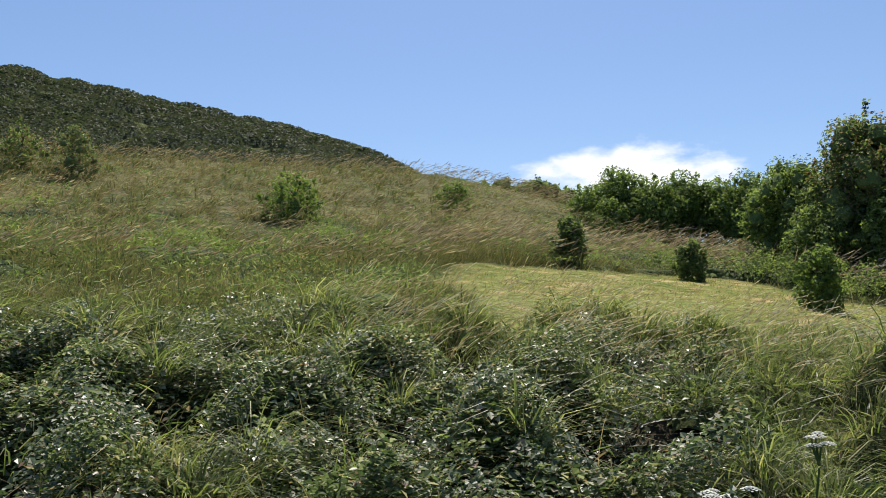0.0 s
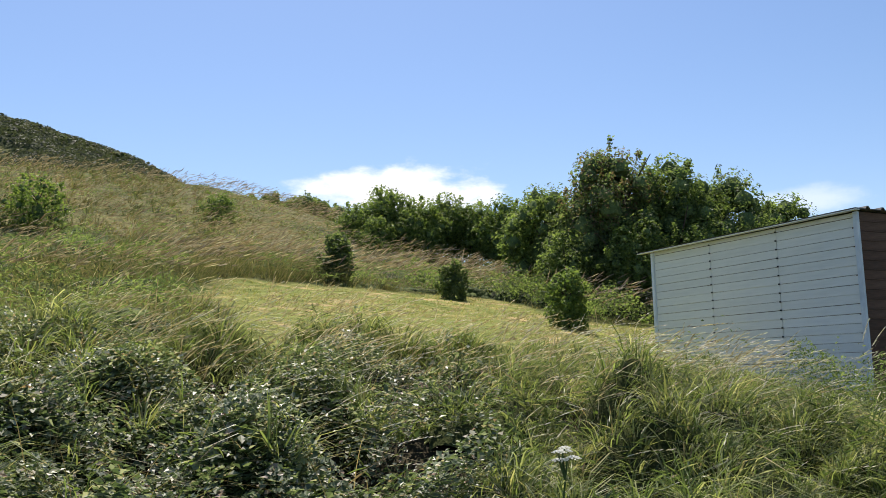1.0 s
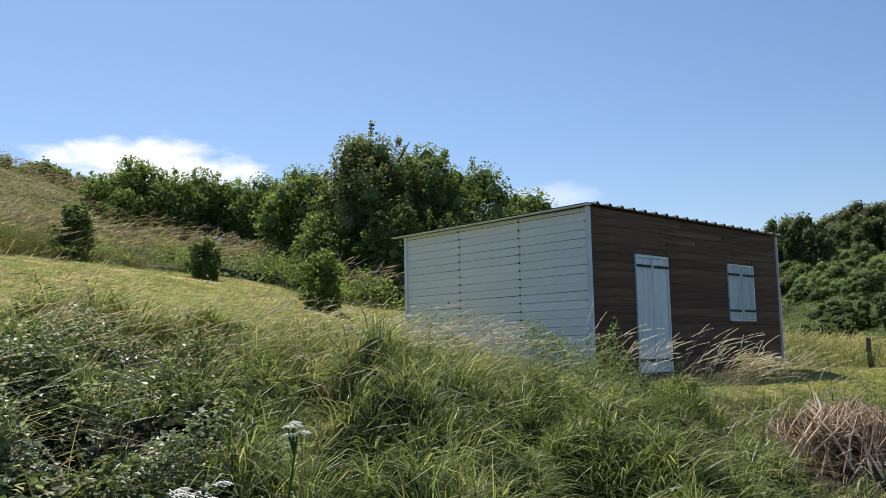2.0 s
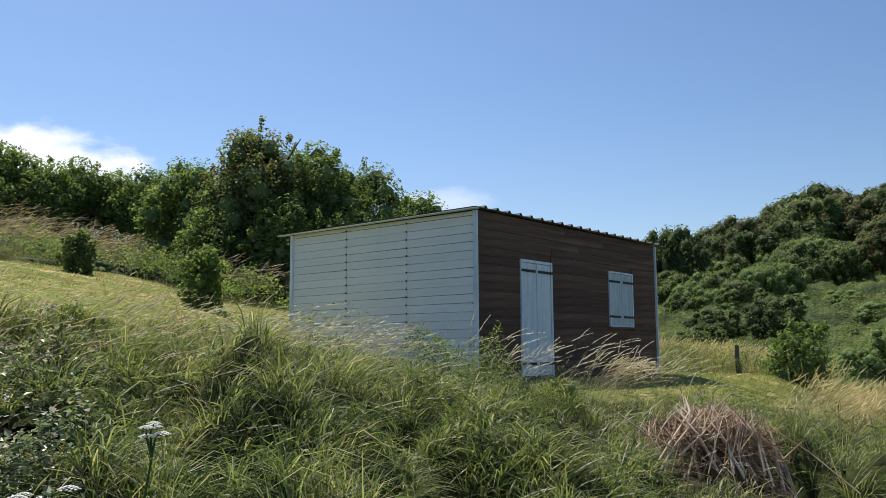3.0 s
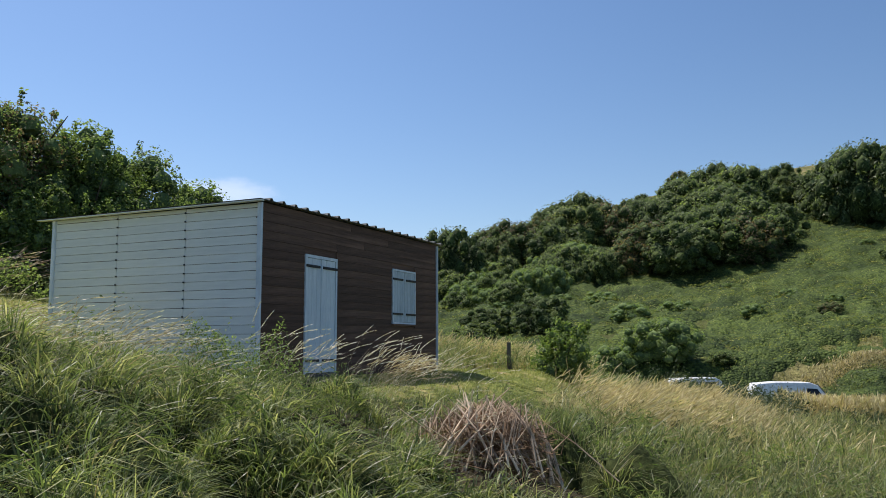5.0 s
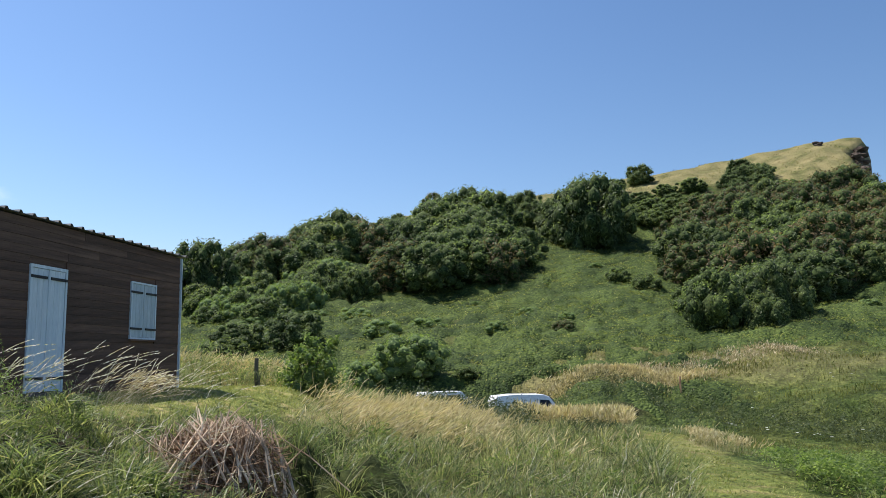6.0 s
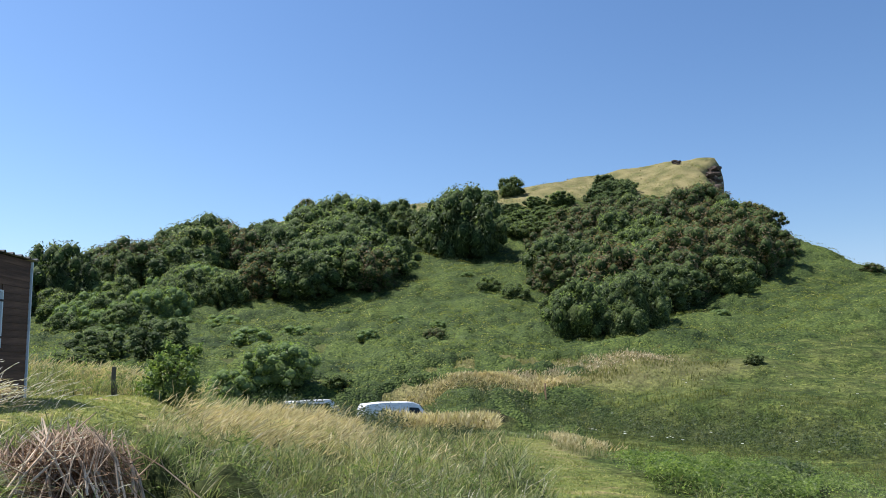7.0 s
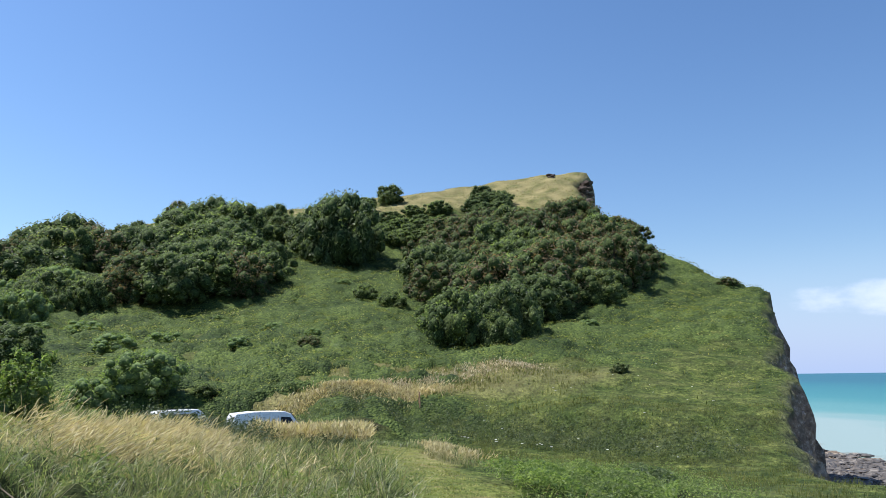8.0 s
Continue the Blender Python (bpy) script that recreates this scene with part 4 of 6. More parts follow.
for x, y, s, k, tall, label in ((187, -26, 3.4, 3, 0.95, "round dark tree on the ridge"), (181, -20, 2.9, 3, 0.8, "dark tree on the ridge"), (196, 24, 3.0, 2, 1.1, "brown-tinged bush on the ridge"),
                                (65, 16.5, 3.0, 3, 0.85, "dark bush in the valley"), (61.3, 21.8, 2.4, 0, 0.6, "dark bush in the valley"), (69, 23.5, 2.6, 0, 0.75, "dark bush in the valley"),
                                (77, 11, 2.3, 4, 0.65, "bright green bush in the valley"), (82, 7, 2.0, 4, 0.6, "bright green bush in the valley"), (59, 4.6, 2.9, 4, 0.85, "green bush beside the parked vehicles"), (57, 8, 1.9, 4, 0.9, "green bush beside the parked vehicles"), (51.5, 2.0, 1.1, 4, 1.0, "green bush beside the parked vehicles"),
                                (82, -8, 1.2, 2, 0.8, "small dark bush on the slope"), (114, -16, 2.0, 1, 0.8, "small green bush on the slope"), (108, -19, 2.2, 1, 0.8, "small green bush on the slope"),
                                (61, -35, 0.9, 3, 0.7, "small dark bush on the slope"),
                                (150, -69, 1.6, 2, 0.6, "brown-tinged bush on the cliff top"), (118.8, -75.4, 1.9, 2, 0.6, "brown-tinged bush on the cliff top")):
    scrub(x, y, s, k, label, tall)
count = 0
while count < 14:
    x, y = at(rng.uniform(76, 113), 62 + 75 * rng.random())
    if y > float(coast(x)) + 3 and float(dryness(x, y)) < 0.25 and y - OY < 40 and (x - OX > 84 + 0.3 * (OY - y) or y - OY > -8):
        scrub(x, y, rng.uniform(0.7, 1.7), int(rng.choice((1, 4, 4))), "low green bush among the bracken of the slope", rng.uniform(0.45, 0.75), "low bushes on the slope")
        count += 1
for i in range(70):
    x, y = rng.uniform(-66, 44), 84 + 74 * rng.random() ** 0.8
    scrub(x, y, rng.uniform(0.9, 2.1), 5 + int(rng.random() < 0.25), "dark scrub bush on the far hill", rng.uniform(0.5, 0.9), "scrub on the far hill")


# ---- grasses and herbs ----
WIND = np.array([0.62, -0.40])


def scatter(n, b0, b1, d0, d1, power=1.0):
    """Places round the viewpoint, thinning out with distance."""
    b = np.radians(rng.uniform(b0, b1, n))
    d = d0 + (d1 - d0) * rng.random(n) ** power
    return OX + d * np.sin(b), OY + d * np.cos(b)


def in_hut(x, y, m=0.05):
    return (x > -m) & (x < HX + m) & (y > -m) & (y < HY + m)


def hollow(x, y):
    """1 in the deep shady hollows between the tussocks of the bank."""
    h = np.clip(-2.0 * wave(x - OX, y - OY, 0.62) - 0.14, 0, 1) * ramp(1.0, 2.0, y - OY) * (1 - ramp(8, 10, y - OY))
    for cx, cy, r in ((-6.3, -3.1, 0.55), (-7.1, -1.2, 0.6), (-4.1, -4.1, 0.6), (0.7, -4.8, 0.75), (-8.2, -3.0, 0.5), (-7.9, -1.2, 0.4), (-9.3, -2.0, 0.4), (-6.4, -3.9, 0.35)):
        h = np.maximum(h, blob(x, y, cx, cy, r, r * 0.8))
    return h


def brambly(x, y):
    """1 where brambles cover the bank, 0 where grass has it."""
    u, v = x - OX, y - OY
    b = np.degrees(np.arctan2(u, v))
    return ramp(2.6, 3.5, np.hypot(u, v) + 0.4 * wave(x, y, 0.4, 3.0)) * np.clip(1.0 - 1.6 * ramp(-30, -46, b) + 0.2 * (1 - ramp(2, 18, b)) + 0.6 * wave(x, y, 1.5, 4.0) - 2.2 * ramp(20, 44, b) - 1.2 * ramp(6.5, 9.5, v), 0, 1)


def cleared(x, y):
    """Whether a place lies clear of the brushwood pile and the trodden spot before it."""
    return (np.hypot((x + 2.3) / 1.35, (y + 4.9) / 0.95) > 1) & (np.hypot((x + 3.35) / 0.85, (y + 5.45) / 0.65) > 1)


def sward(name, x, y, h, w, lean, mat, label, segs=3, dry=None, loose=0.48):
    z = land(x, y)
    ln = WIND[None] * lean[:, None] + rng.normal(0, loose, (len(x), 2))
    v, f, per = blades(np.stack([x, y, z - 0.02], 1), h, w, ln, segs)
    dr = np.clip((dryness(x, y) if dry is None else dry) + rng.normal(0, 0.14, len(x)), 0, 1)
    ob = new(name, mesh_from(name, v, f, [mat], {"dry": np.repeat(dr, per)}))
    return tagged(ob, label, "grass", kind="stuff")


def rough_grass(name, n, b0, b1, d0, d1, power, h0, h1, w, label, segs=3, clump=0.9, lean=(-0.3, 1.1), mat=None):
    mat = mat or GRASS
    x, y = scatter(n, b0, b1, d0, d1, power)
    keep = (mown(x, y) < 0.35 + 0.3 * rng.random(n)) & ~in_hut(x, y) & (y > coast(x) + 0.3) & (np.hypot(x - OX, y - OY) > 1.5)
    tuft = wave(x, y, clump, 7.0) + 0.5 * wave(x, y, clump * 0.4, 3.0)
    keep &= rng.random(n) < 0.35 + 0.75 * np.clip(tuft + 0.5, 0, 1)
    keep &= rng.random(n) > 0.6 * brambly(x, y)
    if mat is HEATH and d0 > 50:
        keep &= (dryness(x, y) > 0.3) | (rng.random(n) < 0.3)
    keep &= cleared(x, y) & (blob(x, y, 49.6, -11.6, 1.8, 2.2) < 0.4)
    x, y, tuft = x[keep], y[keep], tuft[keep]
    d = np.hypot(x - OX, y - OY)
    h = rng.uniform(h0, h1, len(x)) * np.clip(0.8 + 0.45 * tuft, 0.35, 1.5)
    return sward(name, x, y, h, w * (0.5 + 0.9 * rng.random(len(x))) * np.clip(d / d0, 1, 3.2) ** 0.75, rng.uniform(*lean, len(x)), mat, label, segs)


def tufted(name, n, per, b0, b1, d0, d1, power, h0, h1, w, label, segs=2, spread=0.05, wind=0.35, mat=None, reach=1.15, rise_=0.0, heap=0.85):
    """Grass in tufts: blades that spring from one root and bow outwards, draped over heaps."""
    x, y = scatter(n, b0, b1, d0, d1, power)
    keep = (mown(x, y) < 0.35) & ~in_hut(x, y, 0.15) & (np.hypot(x - OX, y - OY) > 1.6) & (rng.random(n) > 0.88 * brambly(x, y))
    keep &= (cleared(x, y)) & (wave(x, y, 0.33, 9.0) > -0.4) & (rng.random(n) > 1.1 * hollow(x, y))
    x, y = x[keep], y[keep]
    n = len(x)
    tall = rng.uniform(h0, h1, n) * np.clip(0.9 + 0.5 * wave(x, y, 0.9, 7.0), 0.4, 1.5)
    tall *= 1 - 0.75 * ramp(3.4, 5.2, y - OY) * ramp(7, 10, x - OX) * (1 - ramp(20, 25, x - OX))
    tone = np.clip(dryness(x, y) + rng.normal(0, 0.15, n), 0, 1)
    k = np.repeat(np.arange(n), per)
    a = rng.uniform(0, 2 * math.pi, n * per)
    out = np.stack([np.cos(a), np.sin(a)], 1)
    r = spread * np.sqrt(rng.random(n * per))
    px, py = x[k] + r * out[:, 0], y[k] + r * out[:, 1]
    lean = out * rng.uniform(0.25, reach, n * per)[:, None] + WIND[None] * wind * (0.6 + rng.random(n * per))[:, None]
    h = tall[k] * rng.uniform(0.45, 1.1, n * per)
    far = np.clip(np.hypot(px - OX, py - OY) / d0, 1, 4) ** 0.8
    z = land(px, py) - 0.02
    if rise_:
        top, slope, _ = heaps(px, py, heap, 1)
        z = z + rise_ * top * (0.55 + 0.45 * rng.random(n * per))
        lean = lean - np.clip(slope * rise_ * 0.35, -0.8, 0.8)
        h = h * (0.35 + 0.8 * top)
    v, f, q = blades(np.stack([px, py, z], 1), h, w * rng.uniform(0.6, 1.4, n * per) * far, lean, segs)
    dr = np.clip(tone[k] + rng.normal(0, 0.12, n * per), 0, 1)
    ob = new(name, mesh_from(name, v, f, [mat or GRASS], {"dry": np.repeat(dr, q)}))
    return tagged(ob, label, "grass", kind="stuff")


tufted("bank_grass", 2600, 24, -46, 112, 1.9, 7.5, 0.8, 0.20, 0.44, 0.0052, "long green grass in tufts on the bank beside the path", 3, 0.08, 0.5, None, 2.1, 0.42)
tufted("tussock_grass", 1300, 76, -46, 112, 3.0, 10, 0.8, 0.28, 0.52, 0.0056, "lush drooping tussocks of green grass on the bank", 3, 0.17, 0.5, None, 2.3, 0.42)
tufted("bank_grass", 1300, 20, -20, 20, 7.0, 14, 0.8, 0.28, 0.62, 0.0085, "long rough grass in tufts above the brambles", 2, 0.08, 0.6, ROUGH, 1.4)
tufted("bank_grass", 3000, 20, 20, 112, 7.0, 14, 0.8, 0.24, 0.55, 0.007, "long green grass in tufts below the hut", 2, 0.08, 0.6, None, 1.5, 0.25)
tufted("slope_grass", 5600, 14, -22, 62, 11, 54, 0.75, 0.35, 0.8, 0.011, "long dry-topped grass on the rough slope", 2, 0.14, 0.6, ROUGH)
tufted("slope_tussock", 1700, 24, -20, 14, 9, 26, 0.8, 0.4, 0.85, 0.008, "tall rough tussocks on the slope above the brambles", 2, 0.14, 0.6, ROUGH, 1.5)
tufted("valley_tuft", 3400, 18, 58, 100, 9, 30, 0.8, 0.28, 0.6, 0.007, "lush long grass beside the path", 2, 0.16, 0.7, None, 2.0, 0.85, 1.3)
rough_grass("valley_grass", 40000, 55, 98, 15, 62, 0.8, 0.25, 0.55, 0.017, "long green and straw-coloured grass in the valley", 2, 1.4, (0.2, 1.7))
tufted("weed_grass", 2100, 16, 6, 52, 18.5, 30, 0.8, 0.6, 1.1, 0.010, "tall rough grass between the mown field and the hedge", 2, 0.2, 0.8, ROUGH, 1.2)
rough_grass("cliff_grass", 46000, 96, 132, 28, 66, 0.7, 0.15, 0.35, 0.016, "short olive-green grass on the slope above the cliff", 2, 1.4, (-0.3, 1.1), HEATH)
rough_grass("headland_grass", 40000, 62, 124, 58, 215, 0.8, 0.22, 0.5, 0.07, "coarse grass and bracken on the headland", 2, 4.0, (-0.4, 0.8), HEATH)

rough_grass("terrace_grass", 30000, 83, 109, 60, 92, 0.9, 0.3, 0.6, 0.05, "pale dry grass on the terraces of the slope", 2, 3.0, (-0.3, 0.9), HEATH)

x, y = scatter(85000, 2, 100, 9, 34, 0.8)
keep = (mown(x, y) > 0.5) & ~in_hut(x, y)
x, y = x[keep], y[keep]
hay = np.clip(0.40 + 0.95 * wave(x, y, 1.0, 9.0) + 0.45 * wave(x, y, 0.33, 2.0), 0, 1) * ramp(9.0, 10.5, y - OY)
sward("mown_grass", x, y, rng.uniform(0.03, 0.12, len(x)), 0.009 * np.clip(np.hypot(x - OX, y - OY) / 9, 1, 3), rng.uniform(-0.5, 1.6, len(x)), MOWN,
      "short mown grass with drying hay", 2, hay, 0.6)


x, y = scatter(60000, 48, 84, 12, 27, 0.8)
k = (mown(x, y) > 0.5) & ~in_hut(x, y) & (hayfield(x, y) < 0.3)
x, y = x[k], y[k]
sward("lawn_grass", x, y, rng.uniform(0.03, 0.09, len(x)), np.full(len(x), 0.016), rng.uniform(-0.4, 1.2, len(x)), MOWN, "short bright lawn beside the hut", 1, np.zeros(len(x)), 0.6)


x, y = scatter(42000, 86, 114, 14, 52, 0.8)
k = mown(x, y) > 0.45
x, y = x[k], y[k]
sward("path_grass", x, y, rng.uniform(0.04, 0.10, len(x)), 0.012 + 0.0006 * np.hypot(x - OX, y - OY), rng.uniform(-0.4, 1.2, len(x)), MOWN, "short green grass of the mown path", 1, np.full(len(x), 0.05), 0.6)


def canopy(name, x, y, low, tall, size, mat, label, category="bramble", mound=1.0, loose=0.55, shape=0.72, single=False):
    """Leaves of brambles and herbs heaped in mounds."""
    n = len(x)
    top = tall * np.clip(0.62 + 0.42 * wave(x, y, 0.55 * mound, 2.0) + 0.25 * wave(x, y, 0.21 * mound, 5.0), 0.15, 1.4)
    z = land(x, y) + low + top * (1 - rng.random(n) ** 1.8 * 0.8)
    g, s = 0.05, 0.55 * mound
    slope = np.stack([wave(x + g, y, s, 2.0) - wave(x - g, y, s, 2.0), wave(x, y + g, s, 2.0) - wave(x, y - g, s, 2.0)], 1) / (2 * g) * tall * 0.42
    nrm = np.concatenate([-slope * 0.7, np.ones((n, 1))], 1) + rng.normal(0, loose, (n, 3))
    v, f = leaves(np.stack([x, y, z], 1), nrm, size * rng.uniform(0.55, 1.4, n), shape, single)
    return tagged(new(name, mesh_from(name, v, f, [mat])), label, category, kind="stuff")


def mounds(name, n, b0, b1, d0, d1, size, tall, leaf, mats, label, category, often=None, seed=0, loose=0.4, shape=0.72, power=0.8, deep=0.3, tilt=1.0):
    """Low bushes crowded together: leaves over rounded heaps, with shady gaps between them."""
    x, y = scatter(n, b0, b1, d0, d1, power)
    h, slope, who = heaps(x, y, size, seed)
    k = (h > 0.15 + 0.4 * rng.random(n)) & (mown(x, y) < 0.25) & ~in_hut(x, y, 0.3) & (y > coast(x) + 0.6) & (cleared(x, y))
    if often:
        k &= rng.random(n) < often(x, y)
    x, y, h, slope, who = x[k], y[k], h[k], slope[k], who[k]
    n = len(x)
    z = land(x, y) + tall * h * (1 - deep * rng.random(n) ** 2)
    nrm = np.concatenate([-slope * tall * tilt, np.ones((n, 1))], 1)
    nrm /= np.linalg.norm(nrm, axis=1, keepdims=True)
    far = np.clip(np.hypot(x - OX, y - OY) / d0, 1, 2.2) ** 0.7
    v, f = leaves(np.stack([x, y, z], 1), nrm + rng.normal(0, loose, (n, 3)), leaf * rng.uniform(0.55, 1.4, n) * far, shape, d0 > 45)
    fm = np.repeat((who * len(mats)).astype(int), len(f) // n)
    return tagged(new(name, mesh_from(name, v, f, list(mats), face_mat=fm)), label, category, kind="stuff")


def heap_sheet(name, b0, b1, step, d0, d1, grow, size, tall, mat, label, category, seed, where):
    """An added dark body under crowded low growth, sunk under the turf between heaps."""
    b = np.radians(np.arange(b0, b1, step))
    d = d0 * grow ** np.arange(int(math.log(d1 / d0) / math.log(grow)))
    B, D = np.meshgrid(b, d, indexing="ij")
    X, Y = OX + D * np.sin(B), OY + D * np.cos(B)
    h = heaps(X, Y, size, seed)[0]
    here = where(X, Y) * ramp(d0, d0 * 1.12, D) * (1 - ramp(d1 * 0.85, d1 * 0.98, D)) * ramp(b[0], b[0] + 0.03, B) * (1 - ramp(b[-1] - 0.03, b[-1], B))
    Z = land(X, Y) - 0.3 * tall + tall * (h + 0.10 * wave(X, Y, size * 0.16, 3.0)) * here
    n, m = X.shape
    i = np.arange(n * m).reshape(n, m)
    q = np.stack([i[:-1, :-1], i[:-1, 1:], i[1:, 1:], i[1:, :-1]], -1).reshape(-1, 4)
    q = q[(h * here).ravel()[q].max(1) > 0.12]
    return tagged(new(name, mesh_from(name, np.stack([X, Y, Z], -1).reshape(-1, 3), q, [mat], smooth=True)), label, category, kind="stuff")


def foot(x, y):
    """1 along the steep foot of the headland slope."""
    u, v = x - OX, y - OY
    w = u - 60 + 3.0 * wave(u, v, 23.0, 1.0) + 13 * ramp(4, 24, -v)
    return ramp(0.5, 2.5, w) * (1 - ramp(7, 9.5, w)) * ramp(-2, 1, -v) * (1 - ramp(30, 36, -v))


def grassy(x, y):
    """1 on the open grass between the headland's bushes and the cliff."""
    u, v = x - OX, y - OY
    return ramp(8, 16, -v) * (1 - ramp(66, 80, u + 0.25 * v + 4 * wave(x, y, 6.0, 2.0)))


def herbs(name, n, b0, b1, d0, d1, often, low, tall, size, mat, label, category, mound=1.0, loose=0.55, shape=0.72):
    x, y = scatter(n, b0, b1, d0, d1, 0.8)
    k = (rng.random(n) < often(x, y)) & (mown(x, y) < 0.25) & ~in_hut(x, y) & (y > coast(x) + 1) & (cleared(x, y))
    return canopy(name, x[k], y[k], low, tall, size, mat, label, category, mound, loose, shape, d0 > 45)


# dark sheets added under the grass; their colour gives the shade of the hollows
heap_sheet("bank_shade_mat", -48, 114, 0.45, 2.7, 9.5, 1.014, 0.85, 0.40, BANK_SHADE, "dark sheet added for the shade under the bank's growth", "grass", 1,
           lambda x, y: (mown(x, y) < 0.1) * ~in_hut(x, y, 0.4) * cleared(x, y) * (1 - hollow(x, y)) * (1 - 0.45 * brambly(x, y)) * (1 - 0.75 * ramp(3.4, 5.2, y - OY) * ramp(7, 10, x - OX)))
heap_sheet("verge_shade_mat", 62, 99, 0.35, 8.5, 28, 1.014, 1.3, 0.66, BANK_SHADE, "dark sheet added for the shade under the grass beside the path", "grass", 1,
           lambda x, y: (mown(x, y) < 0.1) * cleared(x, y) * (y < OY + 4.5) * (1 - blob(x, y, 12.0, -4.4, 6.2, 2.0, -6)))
heap_sheet("slope_mat", -22, 46, 0.3, 10, 48, 1.014, 1.5, 0.62, SCRUB_BODY, "dark body of the low tangled growth on the rough slope", "herb", 7,
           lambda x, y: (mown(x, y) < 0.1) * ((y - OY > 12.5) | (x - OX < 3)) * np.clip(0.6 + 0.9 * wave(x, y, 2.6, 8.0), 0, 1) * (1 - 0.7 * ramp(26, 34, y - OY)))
mounds("verge_herb", 34000, 68, 99, 9, 28, 1.3, 0.80, 0.060, (GRASS, LEAF_BRIGHT, ROUGH, GRASS), "leafy green herbs and grass beside the path", "herb",
       lambda x, y: (0.35 + 0.5 * ramp(-0.3, 0.5, wave(x, y, 1.9, 6.0))) * (y < OY + 4.0) * (1 - blob(x, y, 12.0, -4.4, 6.2, 2.0, -6)), 1, 0.6, 0.26, 0.8, 0.4)
mounds("path_bramble", 60000, 99, 114, 13, 26, 1.15, 0.75, 0.055, (LEAF, LEAF_DARK, LEAF_BRIGHT), "low leafy brambles beside the mown path", "bramble",
       lambda x, y: np.clip(1.5 * blob(x, y, 9.6, -15.2, 5.2, 2.2, -24), 0, 1), 9, 0.45, 0.6, 1.0, 0.4)
mounds("bramble", 140000, -46, 60, 2.6, 10.5, 0.85, 0.34, 0.038, (BRAMBLE,), "tangled brambles with glossy green and withered leaves on the bank", "bramble",
       lambda x, y: brambly(x, y) * (1 - 0.9 * hollow(x, y)), 1, 0.34, 0.74, 0.8, 0.6, 0.22)
herbs("bramble_spray", 280000, -46, 60, 2.6, 10.5, lambda x, y: brambly(x, y) * (1 - hollow(x, y)), 0.02, 0.46, 0.040, BRAMBLE, "low sprays of pale bramble leaves on the bank", "bramble", 0.8, 0.32, 0.74)
x, y = scatter(900, -22, 44, 3.0, 9.5, 0.9)
k = rng.random(len(x)) < brambly(x, y)
x, y = x[k], y[k]
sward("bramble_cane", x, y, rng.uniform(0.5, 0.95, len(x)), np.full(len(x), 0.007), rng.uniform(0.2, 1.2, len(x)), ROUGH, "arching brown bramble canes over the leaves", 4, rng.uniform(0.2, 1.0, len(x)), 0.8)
herbs("curled_grass", 140000, -46, 112, 2.2, 9.5, lambda x, y: (1 - hollow(x, y)) * (1 - 0.85 * brambly(x, y)) * (0.35 + 0.5 * ramp(-0.5, 0.6, wave(x, y, 0.45, 2.0))), 0.02, 0.42, 0.13, GRASS, "lush curling blades of green grass heaped on the bank", "grass", 0.85, 0.9, 0.044)
herbs("curled_grass", 18000, 58, 112, 9.0, 20, lambda x, y: (1 - 0.8 * blob(x, y, 12.0, -4.4, 6.2, 2.0, -6)) * (0.4 + 0.5 * ramp(-0.5, 0.6, wave(x, y, 0.8, 2.0))) * (y < OY + 5.0), 0.0, 0.42, 0.19, GRASS, "lush curling grass beside the path", "grass", 1.4, 0.9, 0.06)
herbs("bank_herb", 200000, -24, 112, 2.8, 18, lambda x, y: 0.6 * np.clip(wave(x, y, 0.8, 11.0) + 0.15, 0, 1) * ~in_hut(x, y, 1.0) * (1 - hollow(x, y)), 0.0, 0.36, 0.034, LEAF_BRIGHT, "leafy green herbs among the grass of the bank", "herb")
mounds("slope_herb", 170000, -22, 52, 9.5, 46, 1.5, 0.85, 0.075, (LEAF, ROUGH, GRASS, LEAF_DARK), "green herbs and young brambles on the rough slope", "herb",
       lambda x, y: np.clip(0.55 + 1.1 * wave(x, y, 2.6, 8.0), 0, 1) * ((y - OY > 12.5) | (x - OX < 3)) * (1 - 0.55 * ramp(26, 34, y - OY)), 7, 0.75, 0.24, 0.8, 0.6)
herbs("slope_bramble", 80000, -22, 52, 12, 48, lambda x, y: 0.8 * np.clip(wave(x, y, 1.9, 2.0) - 0.1, 0, 1), 0.0, 0.75, 0.075, LEAF_DARK, "dark brambles on the rough slope", "bramble", 1.0, 0.55, 0.4)
herbs("copse_fringe", 60000, 24, 52, 18.5, 25, lambda x, y: np.clip(0.5 + wave(x, y, 0.9, 3.0), 0, 1) * ramp(16.0, 18.0, y - OY + 0.2 * (x - OX)), 0.0, 1.0, 0.065, LEAF, "tall weeds and brambles in front of the copse", "herb")
herbs("fence_herb", 40000, 60, 80, 21, 34, lambda x, y: np.clip(1.3 * blob(x, y, 15.8, 2.2, 1.8, 3.8), 0, 1), 0.0, 1.25, 0.06, LEAF, "tall weeds along the old fence line", "herb")
# dark leaves also carry the shade of the steep bank in their colour
herbs("slope_foot", 140000, 84, 118, 50, 72, lambda x, y: np.clip(1.4 * foot(x, y) * ramp(-32, -14, y - OY) * (1 - blob(x, y, 49.4, -11.6, 2.4, 2.4)), 0, 1), 0.0, 1.0, 0.12, NETTLE, "dark weeds and brambles at the slope's foot, its shade included in their colour", "bramble")
herbs("path_herb", 90000, 96, 132, 12, 34, lambda x, y: np.clip((1.0 * blob(x, y, 13.5, -17.0, 6.5, 3.2, -15) + 0.8 * blob(x, y, 24, -20.5, 9, 4, -20)) * (0.75 + 0.6 * wave(x, y, 1.1)), 0, 1), 0.0, 0.55, 0.06, LEAF, "leafy herbs and brambles beside the mown path", "herb")
